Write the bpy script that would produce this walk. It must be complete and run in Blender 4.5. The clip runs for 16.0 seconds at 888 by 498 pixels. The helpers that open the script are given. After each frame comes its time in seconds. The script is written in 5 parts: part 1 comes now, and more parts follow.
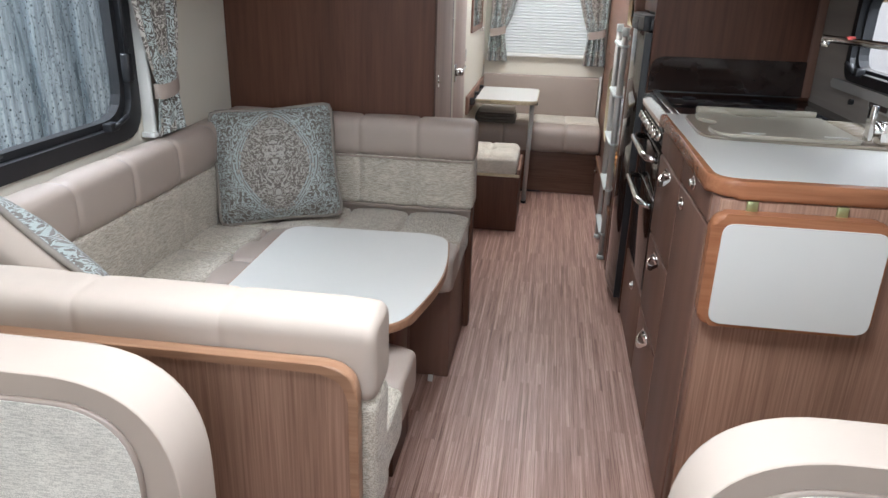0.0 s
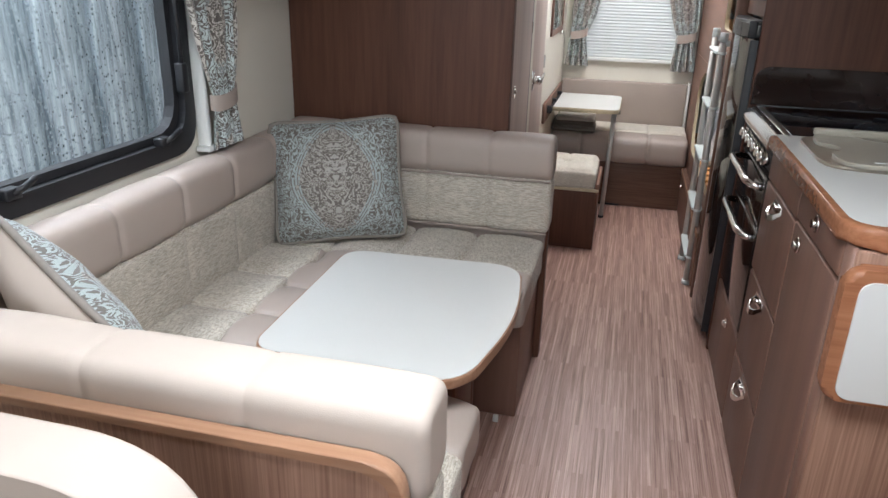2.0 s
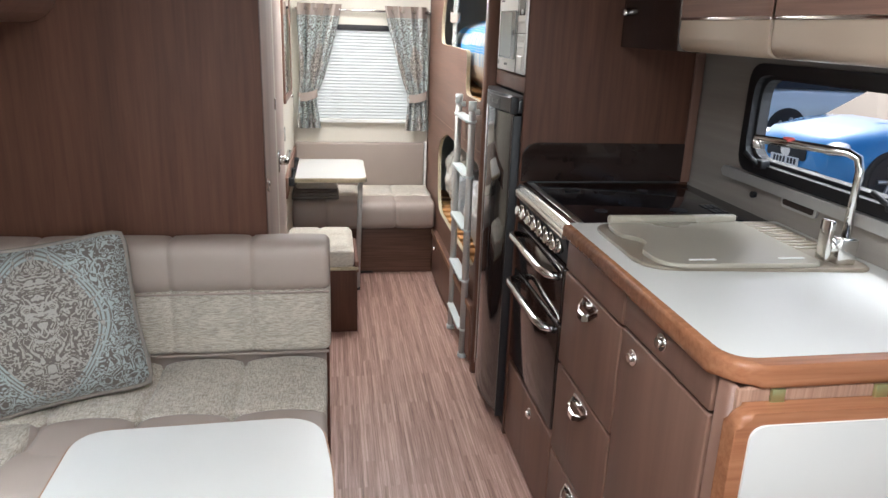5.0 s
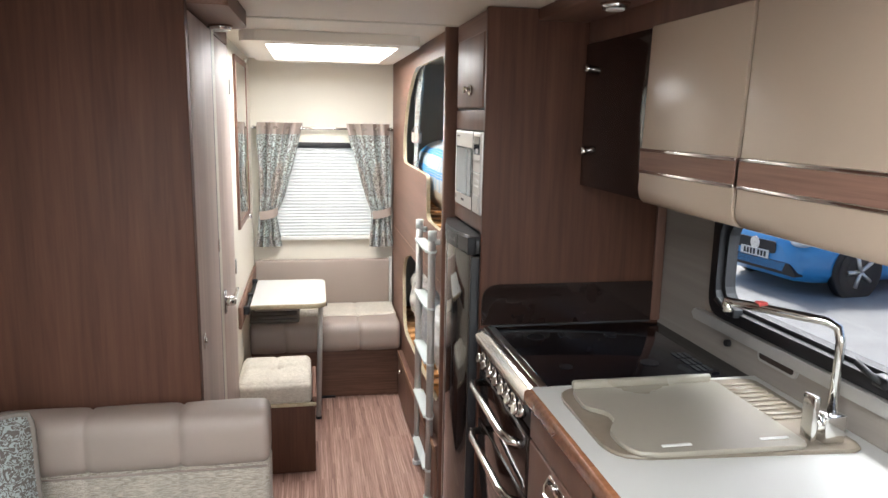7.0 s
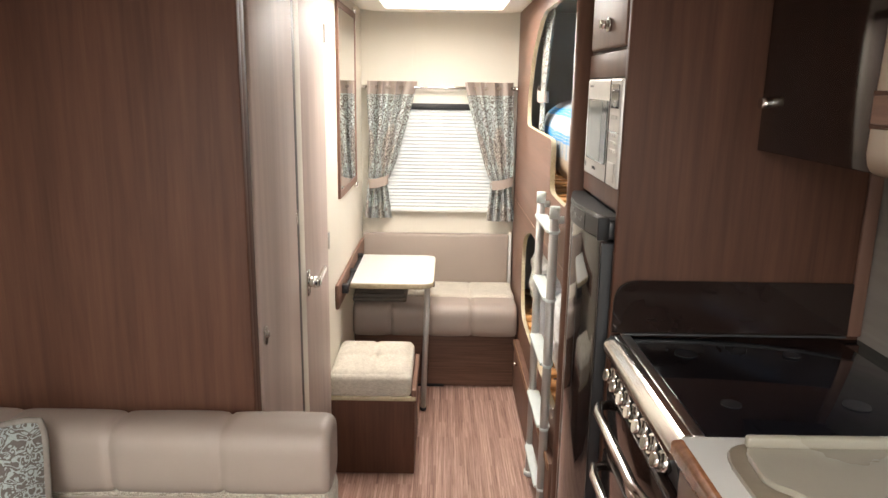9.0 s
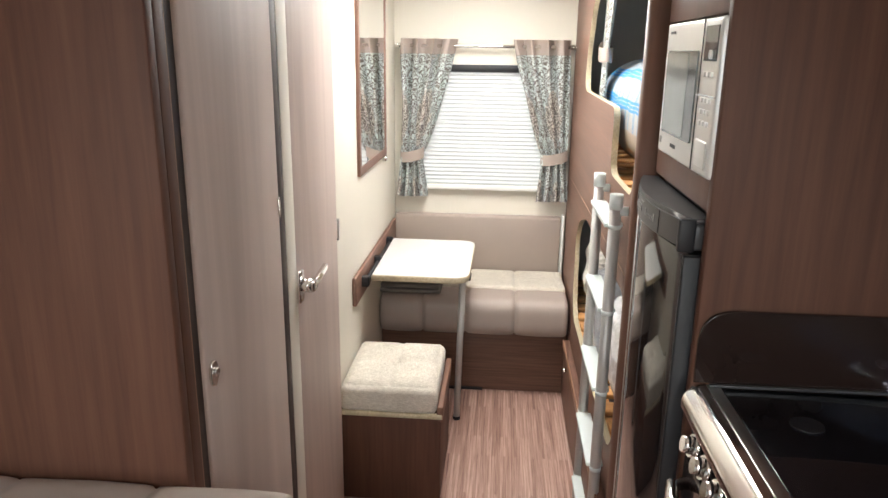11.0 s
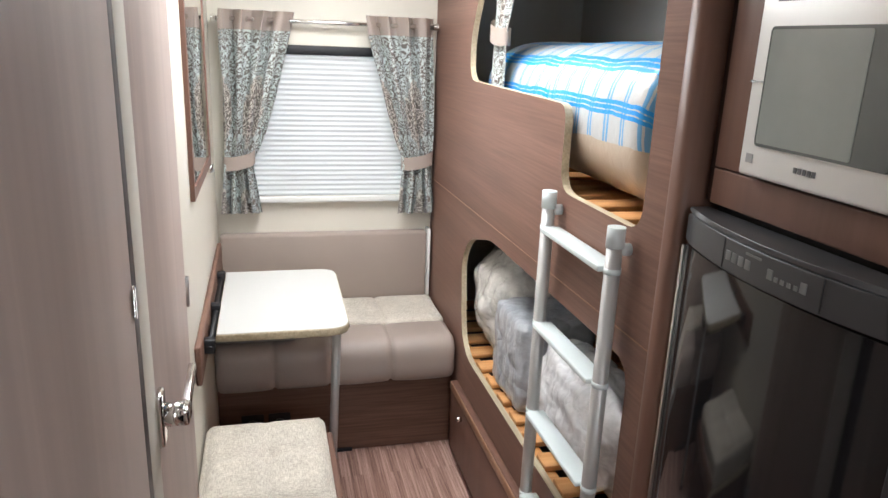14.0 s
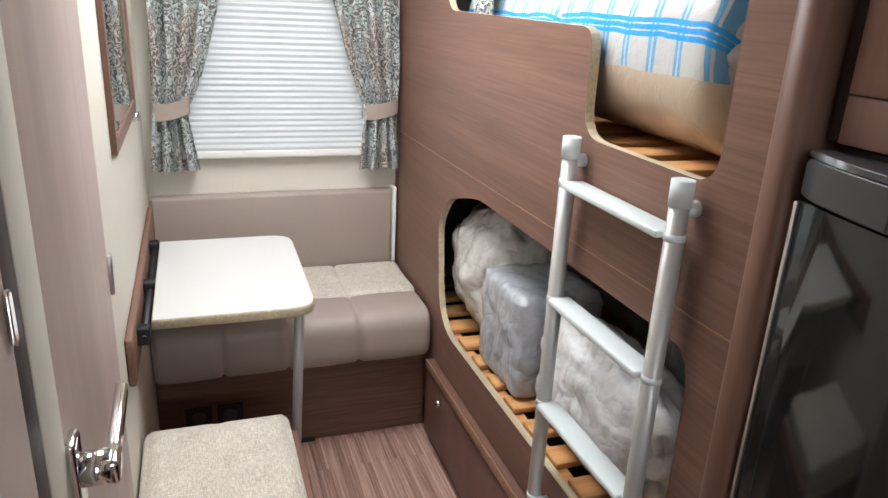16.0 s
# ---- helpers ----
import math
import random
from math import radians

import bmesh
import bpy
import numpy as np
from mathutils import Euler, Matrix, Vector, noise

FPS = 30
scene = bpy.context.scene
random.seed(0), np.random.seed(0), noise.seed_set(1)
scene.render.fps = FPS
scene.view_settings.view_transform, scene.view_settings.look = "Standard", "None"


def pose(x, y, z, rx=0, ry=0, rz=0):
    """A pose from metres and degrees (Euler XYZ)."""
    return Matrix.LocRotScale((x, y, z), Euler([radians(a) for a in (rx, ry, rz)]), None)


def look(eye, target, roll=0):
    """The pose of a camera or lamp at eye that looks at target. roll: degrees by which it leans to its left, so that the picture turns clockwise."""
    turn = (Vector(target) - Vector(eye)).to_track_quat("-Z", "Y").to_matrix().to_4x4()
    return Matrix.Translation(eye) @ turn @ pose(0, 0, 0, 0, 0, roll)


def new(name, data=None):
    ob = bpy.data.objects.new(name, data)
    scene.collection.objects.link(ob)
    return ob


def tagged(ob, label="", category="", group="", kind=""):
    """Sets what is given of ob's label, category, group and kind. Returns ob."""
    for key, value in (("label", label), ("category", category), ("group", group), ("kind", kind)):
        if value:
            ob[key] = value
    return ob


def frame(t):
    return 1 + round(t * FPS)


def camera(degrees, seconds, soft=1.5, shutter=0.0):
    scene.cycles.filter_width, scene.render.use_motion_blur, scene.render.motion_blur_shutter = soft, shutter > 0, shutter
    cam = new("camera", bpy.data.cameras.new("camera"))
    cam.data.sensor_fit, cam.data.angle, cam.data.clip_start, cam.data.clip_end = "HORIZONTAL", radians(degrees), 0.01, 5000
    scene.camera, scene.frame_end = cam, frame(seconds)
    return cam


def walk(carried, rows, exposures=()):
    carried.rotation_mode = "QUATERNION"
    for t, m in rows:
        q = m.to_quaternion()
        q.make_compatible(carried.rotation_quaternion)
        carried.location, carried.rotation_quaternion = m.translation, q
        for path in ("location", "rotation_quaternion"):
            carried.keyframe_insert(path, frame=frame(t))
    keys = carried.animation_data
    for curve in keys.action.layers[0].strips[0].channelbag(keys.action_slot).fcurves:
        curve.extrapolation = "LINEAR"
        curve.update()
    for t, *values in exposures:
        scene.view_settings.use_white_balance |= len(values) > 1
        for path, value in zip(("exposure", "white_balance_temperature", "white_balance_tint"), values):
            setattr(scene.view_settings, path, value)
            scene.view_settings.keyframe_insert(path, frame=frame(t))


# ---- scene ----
cam = camera(64.0, 16.0)
PATH = [
    (0, (-0.012, 0.1, 1.313), (-0.269, 1.952, 0.602), 1.7),
    (0.5, (-0.025, 0.146, 1.313), (-0.316, 1.993, 0.602), 1.9),
    (1, (-0.042, 0.194, 1.308), (-0.383, 2.031, 0.595), 1.9),
    (1.5, (-0.055, 0.252, 1.314), (-0.453, 2.076, 0.597), 1.7),
    (2, (-0.054, 0.322, 1.324), (-0.501, 2.134, 0.604), 1.4),
    (2.5, (-0.042, 0.398, 1.343), (-0.507, 2.205, 0.62), 1.2),
    (3, (-0.02, 0.473, 1.353), (-0.436, 2.292, 0.632), 1.4),
    (3.5, (-0.036, 0.529, 1.352), (-0.311, 2.378, 0.641), 1.9),
    (4, (-0.094, 0.589, 1.365), (-0.184, 2.466, 0.68), 2.1),
    (4.5, (-0.178, 0.655, 1.391), (-0.06, 2.544, 0.745), 2.1),
    (5, (-0.244, 0.715, 1.41), (0.062, 2.6, 0.813), 2.0),
    (5.2, (-0.259, 0.738, 1.427), (0.106, 2.618, 0.851), 1.9),
    (7.3, (-0.11, 0.935, 1.561), (0.258, 2.87, 1.214), 1.0),
    (7.5, (-0.084, 0.967, 1.56), (0.246, 2.91, 1.216), 1.1),
    (8, (-0.057, 1.07, 1.545), (0.164, 3.024, 1.185), 1.1),
    (8.5, (-0.06, 1.216, 1.524), (0.053, 3.172, 1.127), 0.9),
    (9, (-0.044, 1.339, 1.496), (-0.036, 3.288, 1.048), 0.9),
    (9.5, (0.018, 1.455, 1.488), (-0.063, 3.393, 1.001), 1.1),
    (10, (0.08, 1.555, 1.479), (-0.077, 3.482, 0.965), 1.1),
    (10.2, (0.086, 1.595, 1.477), (-0.087, 3.518, 0.955), 1.0),
    (12.3, (-0.12, 2.164, 1.438), (-0.086, 4.085, 0.881), 1.0),
    (12.5, (-0.128, 2.199, 1.438), (-0.045, 4.116, 0.873), 1.2),
    (13, (-0.199, 2.283, 1.435), (0.013, 4.187, 0.862), 1.4),
    (13.5, (-0.263, 2.362, 1.425), (0.09, 4.248, 0.86), 1.8),
    (14, (-0.289, 2.443, 1.431), (0.188, 4.304, 0.875), 2.3),
    (14.5, (-0.301, 2.518, 1.436), (0.267, 4.356, 0.886), 2.6),
    (15, (-0.325, 2.601, 1.425), (0.288, 4.42, 0.863), 2.8),
    (15.5, (-0.327, 2.683, 1.395), (0.306, 4.484, 0.797), 3.0),
    (16, (-0.317, 2.767, 1.345), (0.322, 4.543, 0.686), 2.9),
]
LOOKS = [(0, 0.08, 6020, 10), (3.0, 0.19, 6050, 10), (4.0, 0.3, 6100, 10), (5.2, 0.42, 6150, 10), (7.3, 0.58, 6400, 10), (8.5, 0.66, 7000, 12), (10.2, 0.68, 6800, 10), (12.3, 0.56, 6100, 9), (14, 0.36, 6080, 10), (16, 0.24, 6080, 10)]
walk(cam, [(t, look(eye, target, roll)) for t, eye, target, roll in PATH], LOOKS)

# ---- world and light ----
world = bpy.data.worlds.new("overcast_sky")
scene.world = world
world.use_nodes = True
wn = world.node_tree
sky = wn.nodes.new("ShaderNodeTexSky")
sky.sky_type, sky.sun_disc, sky.sun_elevation, sky.sun_rotation = "NISHITA", False, radians(50), radians(20)
sky.air_density, sky.dust_density = 1.0, 4.0
wn.links.new(sky.outputs[0], wn.nodes["Background"].inputs[0])
wn.nodes["Background"].inputs[1].default_value = 0.15
SUN = new("sun", bpy.data.lights.new("sun", "SUN"))
SUN.data.energy, SUN.data.angle, SUN.data.color = 2.8, radians(10), (1.0, 0.97, 0.93)
SUN.matrix_world = look((1.5, 4, 5), (0, 0, 0))


def daylight(name, place, target, wide, high, watts, color):
    """The sky's light at a window, as an area lamp in or near its opening."""
    lamp = new(name, bpy.data.lights.new(name, "AREA"))
    lamp.data.shape, lamp.data.size, lamp.data.size_y = "RECTANGLE", wide, high
    lamp.data.energy, lamp.data.color = watts, color
    lamp.matrix_world = look(place, target)
    return lamp


daylight("windscreen_daylight", (-0.15, -1.25, 1.35), (-0.15, 2.0, 0.35), 1.7, 0.75, 17, (0.90, 0.96, 1.0))
# Lamp of an unseen roof window, added to brighten the lounge from above.
daylight("added_roof_daylight", (-0.15, 0.9, 1.862), (-0.15, 0.95, 0), 0.7, 0.5, 24, (0.94, 0.98, 1.0))
daylight("skylight_daylight", (-0.05, 4.27, 1.84), (-0.05, 4.15, 0), 0.5, 0.84, 12, (1.0, 0.98, 0.95))
daylight("rear_window_daylight", (-0.075, 5.30, 1.12), (-0.075, 4.5, 1.12), 0.6, 0.55, 0.3, (0.90, 0.97, 1.0))
daylight("left_window_daylight", (-1.5, 1.76, 1.78), (-0.7, 1.76, 0.5), 0.9, 0.3, 17, (0.88, 0.95, 1.0))
daylight("right_window_daylight", (1.2, 2.18, 1.75), (0.5, 2.18, 0.9), 0.9, 0.3, 16, (0.92, 0.97, 1.0))

# ---- materials ----


class Mat:
    """A node material with a Principled shader, and short calls for its nodes."""

    def __init__(self, name, color=(0.8, 0.8, 0.8), rough=0.5, metal=0.0):
        self.m = bpy.data.materials.new(name)
        self.m.use_nodes = True
        self.t = self.m.node_tree
        self.b = self.t.nodes["Principled BSDF"]
        self.b.inputs["Base Color"].default_value = (*color, 1)
        self.b.inputs["Roughness"].default_value = rough
        self.b.inputs["Metallic"].default_value = metal

    def node(self, kind, **values):
        n = self.t.nodes.new(kind)
        for k, v in values.items():
            n.inputs[k.replace("_", " ")].default_value = v
        return n

    def link(self, a, b):
        self.t.links.new(a, b)

    def coords(self, scale=(1, 1, 1), turn=(0, 0, 0)):
        tc = self.node("ShaderNodeTexCoord")
        mp = self.node("ShaderNodeMapping")
        mp.inputs["Scale"].default_value = scale
        mp.inputs["Rotation"].default_value = turn
        self.link(tc.outputs["Object"], mp.inputs["Vector"])
        return mp.outputs["Vector"]

    def noise(self, vec, scale, detail=3.0, rough=0.55, warp=0.0):
        n = self.node("ShaderNodeTexNoise", Scale=scale, Detail=detail, Roughness=rough, Distortion=warp)
        self.link(vec, n.inputs["Vector"])
        return n.outputs["Fac"]

    def ramp(self, fac, stops):
        r = self.node("ShaderNodeValToRGB")
        while len(r.color_ramp.elements) < len(stops):
            r.color_ramp.elements.new(0.5)
        for e, (p, c) in zip(r.color_ramp.elements, stops):
            e.position, e.color = p, (*c, 1)
        self.link(fac, r.inputs["Fac"])
        return r.outputs["Color"]

    def mix(self, fac, a, b, kind="MIX"):
        m = self.node("ShaderNodeMix")
        m.data_type, m.blend_type = "RGBA", kind
        for v, s in ((fac, m.inputs[0]), (a, m.inputs[6]), (b, m.inputs[7])):
            if isinstance(v, (int, float)):
                s.default_value = v
            elif isinstance(v, tuple):
                s.default_value = (*v, 1)
            else:
                self.link(v, s)
        return m.outputs[2]

    def math(self, op, a, b=0.0, c=0.0):
        m = self.node("ShaderNodeMath")
        m.operation = op
        for v, s in ((a, m.inputs[0]), (b, m.inputs[1]), (c, m.inputs[2])):
            if isinstance(v, (int, float)):
                s.default_value = v
            else:
                self.link(v, s)
        return m.outputs[0]

    def color(self, out):
        self.link(out, self.b.inputs["Base Color"])
        return self

    def rough(self, fac, lo, hi):
        r = self.node("ShaderNodeMapRange")
        r.inputs["To Min"].default_value, r.inputs["To Max"].default_value = lo, hi
        self.link(fac, r.inputs["Value"])
        self.link(r.outputs[0], self.b.inputs["Roughness"])
        return self

    def bump(self, fac, strength, distance=0.002):
        b = self.node("ShaderNodeBump", Strength=strength, Distance=distance)
        self.link(fac, b.inputs["Height"])
        self.link(b.outputs[0], self.b.inputs["Normal"])
        return self


def wood(name, dark, light, grain, rough=0.35, fine=1.0, contrast=1.0, gloss=0.2):
    """A printed wood film; grain: the axis along which it runs."""
    w = Mat(name)
    s = [26 * fine, 26 * fine, 26 * fine]
    s["xyz".index(grain)] = 0.9
    v = w.coords(tuple(s))
    f = w.noise(v, 4.0, 4, 0.6, 0.4)
    s2 = [5.0, 5.0, 5.0]
    s2["xyz".index(grain)] = 0.35
    g = w.noise(w.coords(tuple(s2)), 1.6, 3, 0.5, 1.2)
    mid = tuple((a + b) / 2 for a, b in zip(dark, light))
    lo = 0.5 - 0.2 / contrast
    c1 = w.ramp(f, [(lo, dark), (0.5, mid), (0.5 + 0.2 / contrast, light)])
    tone = w.ramp(g, [(0.3, (0.80, 0.78, 0.76)), (0.7, (1.08, 1.06, 1.04))])
    w.color(w.mix(1.0, c1, tone, "MULTIPLY"))
    w.rough(f, rough - 0.05, rough + 0.08)
    w.bump(f, 0.15, 0.0006)
    w.b.inputs["Specular IOR Level"].default_value = gloss
    return w.m


def plain(name, color, rough, vary=0.06, scale=9.0, bump=0.0, metal=0.0, bump_scale=300.0):
    p = Mat(name, color, rough, metal)
    v = p.coords()
    n = p.noise(v, scale, 4)
    p.color(p.ramp(n, [(0.3, tuple(c * (1 - vary) for c in color)), (0.7, tuple(min(1, c * (1 + vary)) for c in color))]))
    p.rough(n, rough * 0.88, min(1, rough * 1.12))
    if bump:
        p.bump(p.noise(v, bump_scale, 2), bump, 0.001)
    return p.m


def weave(name, a, b, c, scale=1.0):
    w = Mat(name, rough=0.92)
    n1 = w.noise(w.coords((55 * scale, 560 * scale, 560 * scale)), 1.0, 2)
    n2 = w.noise(w.coords((560 * scale, 55 * scale, 560 * scale)), 1.0, 2)
    both = w.math("MULTIPLY", w.math("ADD", n1, n2), 0.5)
    big = w.noise(w.coords(), 14, 3)
    col = w.ramp(both, [(0.40, a), (0.5, b), (0.60, c)])
    w.color(w.mix(1.0, col, w.ramp(big, [(0.3, (0.9, 0.9, 0.9)), (0.7, (1.05, 1.05, 1.05))]), "MULTIPLY"))
    w.bump(both, 0.7, 0.002)
    w.b.inputs["Sheen Weight"].default_value = 0.15
    return w.m


def damask(name, scale=1.0, woven=1.0, curl_scale=36.0):
    """Ogee frames, scrolls and leaves in duck-egg blue and cream on taupe, along the cloth's own axes."""
    d = Mat(name, rough=0.75)
    tc = d.node("ShaderNodeTexCoord")
    sep = d.node("ShaderNodeSeparateXYZ")
    d.link(tc.outputs["UV"], sep.inputs[0])
    P, Q = 0.105 * scale, 0.15 * scale
    U = d.math("PINGPONG", sep.outputs[0], P)
    V = d.math("PINGPONG", sep.outputs[1], Q)
    com = d.node("ShaderNodeCombineXYZ")
    d.link(U, com.inputs[0])
    d.link(sep.outputs[1], com.inputs[1])
    ogee = d.math("ADD", d.math("COSINE", d.math("MULTIPLY", U, math.pi / P)), d.math("COSINE", d.math("MULTIPLY", V, math.pi / Q)))
    n1 = d.node("ShaderNodeTexNoise", Scale=curl_scale, Detail=1.5, Roughness=0.5, Distortion=2.0)
    d.link(com.outputs[0], n1.inputs["Vector"])
    curl = d.math("SINE", d.math("ADD", d.math("MULTIPLY", n1.outputs["Fac"], 34.0), d.math("MULTIPLY", ogee, 3.0)))
    lace = d.math("GREATER_THAN", curl, 0.05)
    away = d.math("ABSOLUTE", d.math("SUBTRACT", ogee, 0.45))
    ribbon = d.math("LESS_THAN", away, 0.24)
    lines = d.math("GREATER_THAN", d.math("SINE", d.math("MULTIPLY", ogee, 42.0)), -0.35)
    field = d.mix(lace, (0.12, 0.1, 0.085), tuple(c * woven for c in (0.29, 0.27, 0.24)))
    outer = d.mix(lace, (0.12, 0.102, 0.088), tuple(c * woven for c in (0.30, 0.335, 0.325)))
    c = d.mix(d.math("GREATER_THAN", ogee, 0.45), outer, field)
    band = d.mix(lines, (0.15, 0.132, 0.117), (0.32, 0.36, 0.352))
    half = d.math("MULTIPLY", ribbon, d.math("GREATER_THAN", d.math("ADD", n1.outputs["Fac"], 0.0), 0.44))
    c = d.mix(half, c, band)
    n = d.noise(d.coords(), 500, 2)
    d.color(d.mix(1.0, c, d.ramp(n, [(0.3, (0.85, 0.85, 0.85)), (0.7, (1.1, 1.1, 1.1))]), "MULTIPLY"))
    d.bump(d.math("ADD", n, d.math("MULTIPLY", lace, 0.6)), 0.3, 0.001)
    d.b.inputs["Sheen Weight"].default_value = 0.2
    return d.m


def glass(name, tint=(1, 1, 1), rough=0.0):
    g = Mat(name, tint, rough)
    g.b.inputs["Transmission Weight"].default_value = 1.0
    g.b.inputs["IOR"].default_value = 1.2
    return g.m


WOOD_Z = wood("walnut_film_vertical", (0.082, 0.036, 0.0235), (0.128, 0.060, 0.040), "z", 0.5, 0.8, 0.7)
WOOD_Y = wood("walnut_film_lengthwise", (0.165, 0.092, 0.069), (0.255, 0.150, 0.114), "y", 0.42, 1.7, 0.8)
WOOD_X = wood("walnut_film_crosswise", (0.115, 0.062, 0.044), (0.2, 0.115, 0.083), "x", 0.38, 1.0)
WOOD_LIGHT_Z = wood("zebrano_film", (0.21, 0.117, 0.080), (0.37, 0.225, 0.163), "z", 0.4, 2.2, 0.95)
FRONT = wood("taupe_cabinet_film", (0.168, 0.092, 0.068), (0.21, 0.118, 0.089), "z", 0.42, 0.7, 0.6, 0.25)
DOOR_FILM = wood("satin_door_film", (0.50, 0.405, 0.362), (0.54, 0.445, 0.40), "z", 0.5, 0.5, 0.5, 0.35)
CHERRY_X = wood("cherry_edge_crosswise", (0.27, 0.11, 0.055), (0.38, 0.17, 0.09), "x", 0.22, 0.8)
EDGE = wood("oak_edge", (0.28, 0.15, 0.09), (0.37, 0.22, 0.14), "x", 0.3, 0.8)
PLY = wood("plywood_edge", (0.42, 0.36, 0.25), (0.6, 0.53, 0.38), "y", 0.5, 1.5)
PINE = wood("pine_slat", (0.52, 0.25, 0.09), (0.72, 0.40, 0.17), "x", 0.5, 0.7)
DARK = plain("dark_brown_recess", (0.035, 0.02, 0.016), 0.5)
LAMINATE = plain("white_laminate", (0.60, 0.595, 0.57), 0.3, 0.015, 4, 0.05, bump_scale=900)
CREAM_WALL = plain("cream_wall_board", (0.70, 0.66, 0.57), 0.55, 0.02, 3, 0.05)
CEIL = plain("cream_ceiling_board", (0.74, 0.69, 0.60), 0.6, 0.015, 3, 0.05)
LOCKER = plain("beige_gloss_locker", (0.40, 0.315, 0.245), 0.22, 0.02, 2)
LEATHER = plain("taupe_leatherette", (0.36, 0.295, 0.255), 0.5, 0.03, 6, 0.12, bump_scale=650)
PIPING = plain("taupe_piping_cloth", (0.21, 0.185, 0.16), 0.8, 0.1, 90, 0.2)
LEATHER_PALE = plain("pale_suede", (0.46, 0.39, 0.335), 0.8, 0.03, 10, 0.25, bump_scale=700)
WEAVE = weave("woven_oatmeal", (0.27, 0.235, 0.19), (0.46, 0.41, 0.34), (0.63, 0.575, 0.49))
WEAVE_PALE = weave("woven_pale", (0.52, 0.51, 0.47), (0.72, 0.705, 0.65), (0.85, 0.835, 0.78), 1.0)
WEAVE_CREAM = weave("woven_cream", (0.44, 0.39, 0.32), (0.58, 0.53, 0.45), (0.72, 0.67, 0.58), 1.1)
DAMASK_CUSHION = damask("damask_cushion", 1.85, 1.15, 30.0)
DAMASK_CURTAIN = damask("damask_curtain", 1.3, 1.75, 24.0)
BRASS = plain("greenish_brass", (0.42, 0.43, 0.22), 0.3, 0.05, 20, metal=0.8)
CHROME = plain("chrome", (0.78, 0.77, 0.75), 0.12, 0.02, 20, metal=1.0)
BRUSHED = plain("brushed_steel", (0.62, 0.60, 0.57), 0.3, 0.03, 40, metal=1.0)
SILVER = plain("silver_paint", (0.47, 0.46, 0.44), 0.38, 0.02, 10, metal=0.35)
STEEL_FACE = plain("microwave_steel", (0.74, 0.73, 0.70), 0.34, 0.02, 14, metal=0.25)
RUNG = plain("pale_plastic_tread", (0.66, 0.72, 0.71), 0.4, 0.02)
BLACK = plain("black_plastic", (0.009, 0.009, 0.011), 0.5)
RUBBER = plain("black_rubber", (0.012, 0.012, 0.014), 0.7)
FRIDGE_GLOSS = plain("black_fridge_gloss", (0.012, 0.012, 0.013), 0.06, 0.02)
FRIDGE_GLOSS.node_tree.nodes["Principled BSDF"].inputs["IOR"].default_value = 1.58
BLACK_GLASS = plain("black_glass", (0.006, 0.006, 0.008), 0.05, 0.02)
SMOKED = plain("smoked_glass", (0.02, 0.012, 0.010), 0.08, 0.05)
FRIDGE_GREY = plain("graphite_plastic", (0.05, 0.05, 0.052), 0.38, 0.03)
SINK = plain("stone_sink", (0.23, 0.19, 0.145), 0.3, 0.06, 60)
BOARD = plain("taupe_cutting_board", (0.33, 0.30, 0.245), 0.28, 0.02, 5)
WALL_FILM = wood("grey_wall_film", (0.33, 0.30, 0.275), (0.37, 0.34, 0.31), "y", 0.4, 1.0, 0.7)
WHITE = plain("white_plastic", (0.75, 0.75, 0.72), 0.4, 0.01)
PANE = glass("window_pane")


def rained_pane():
    """Clear acrylic with small raindrops."""
    g = Mat("rained_pane", (1, 1, 1), 0.0)
    g.b.inputs["Transmission Weight"].default_value = 1.0
    g.b.inputs["IOR"].default_value = 1.2
    v = g.node("ShaderNodeTexVoronoi", Scale=75.0)
    g.link(g.coords(), v.inputs["Vector"])
    g.bump(g.ramp(v.outputs["Distance"], [(0.12, (1, 1, 1)), (0.3, (0, 0, 0))]), 0.5, 0.002)
    return g.m


RAIN_PANE = rained_pane()
MIRROR = Mat("mirror_glass", (0.9, 0.9, 0.9), 0.015, 1.0).m


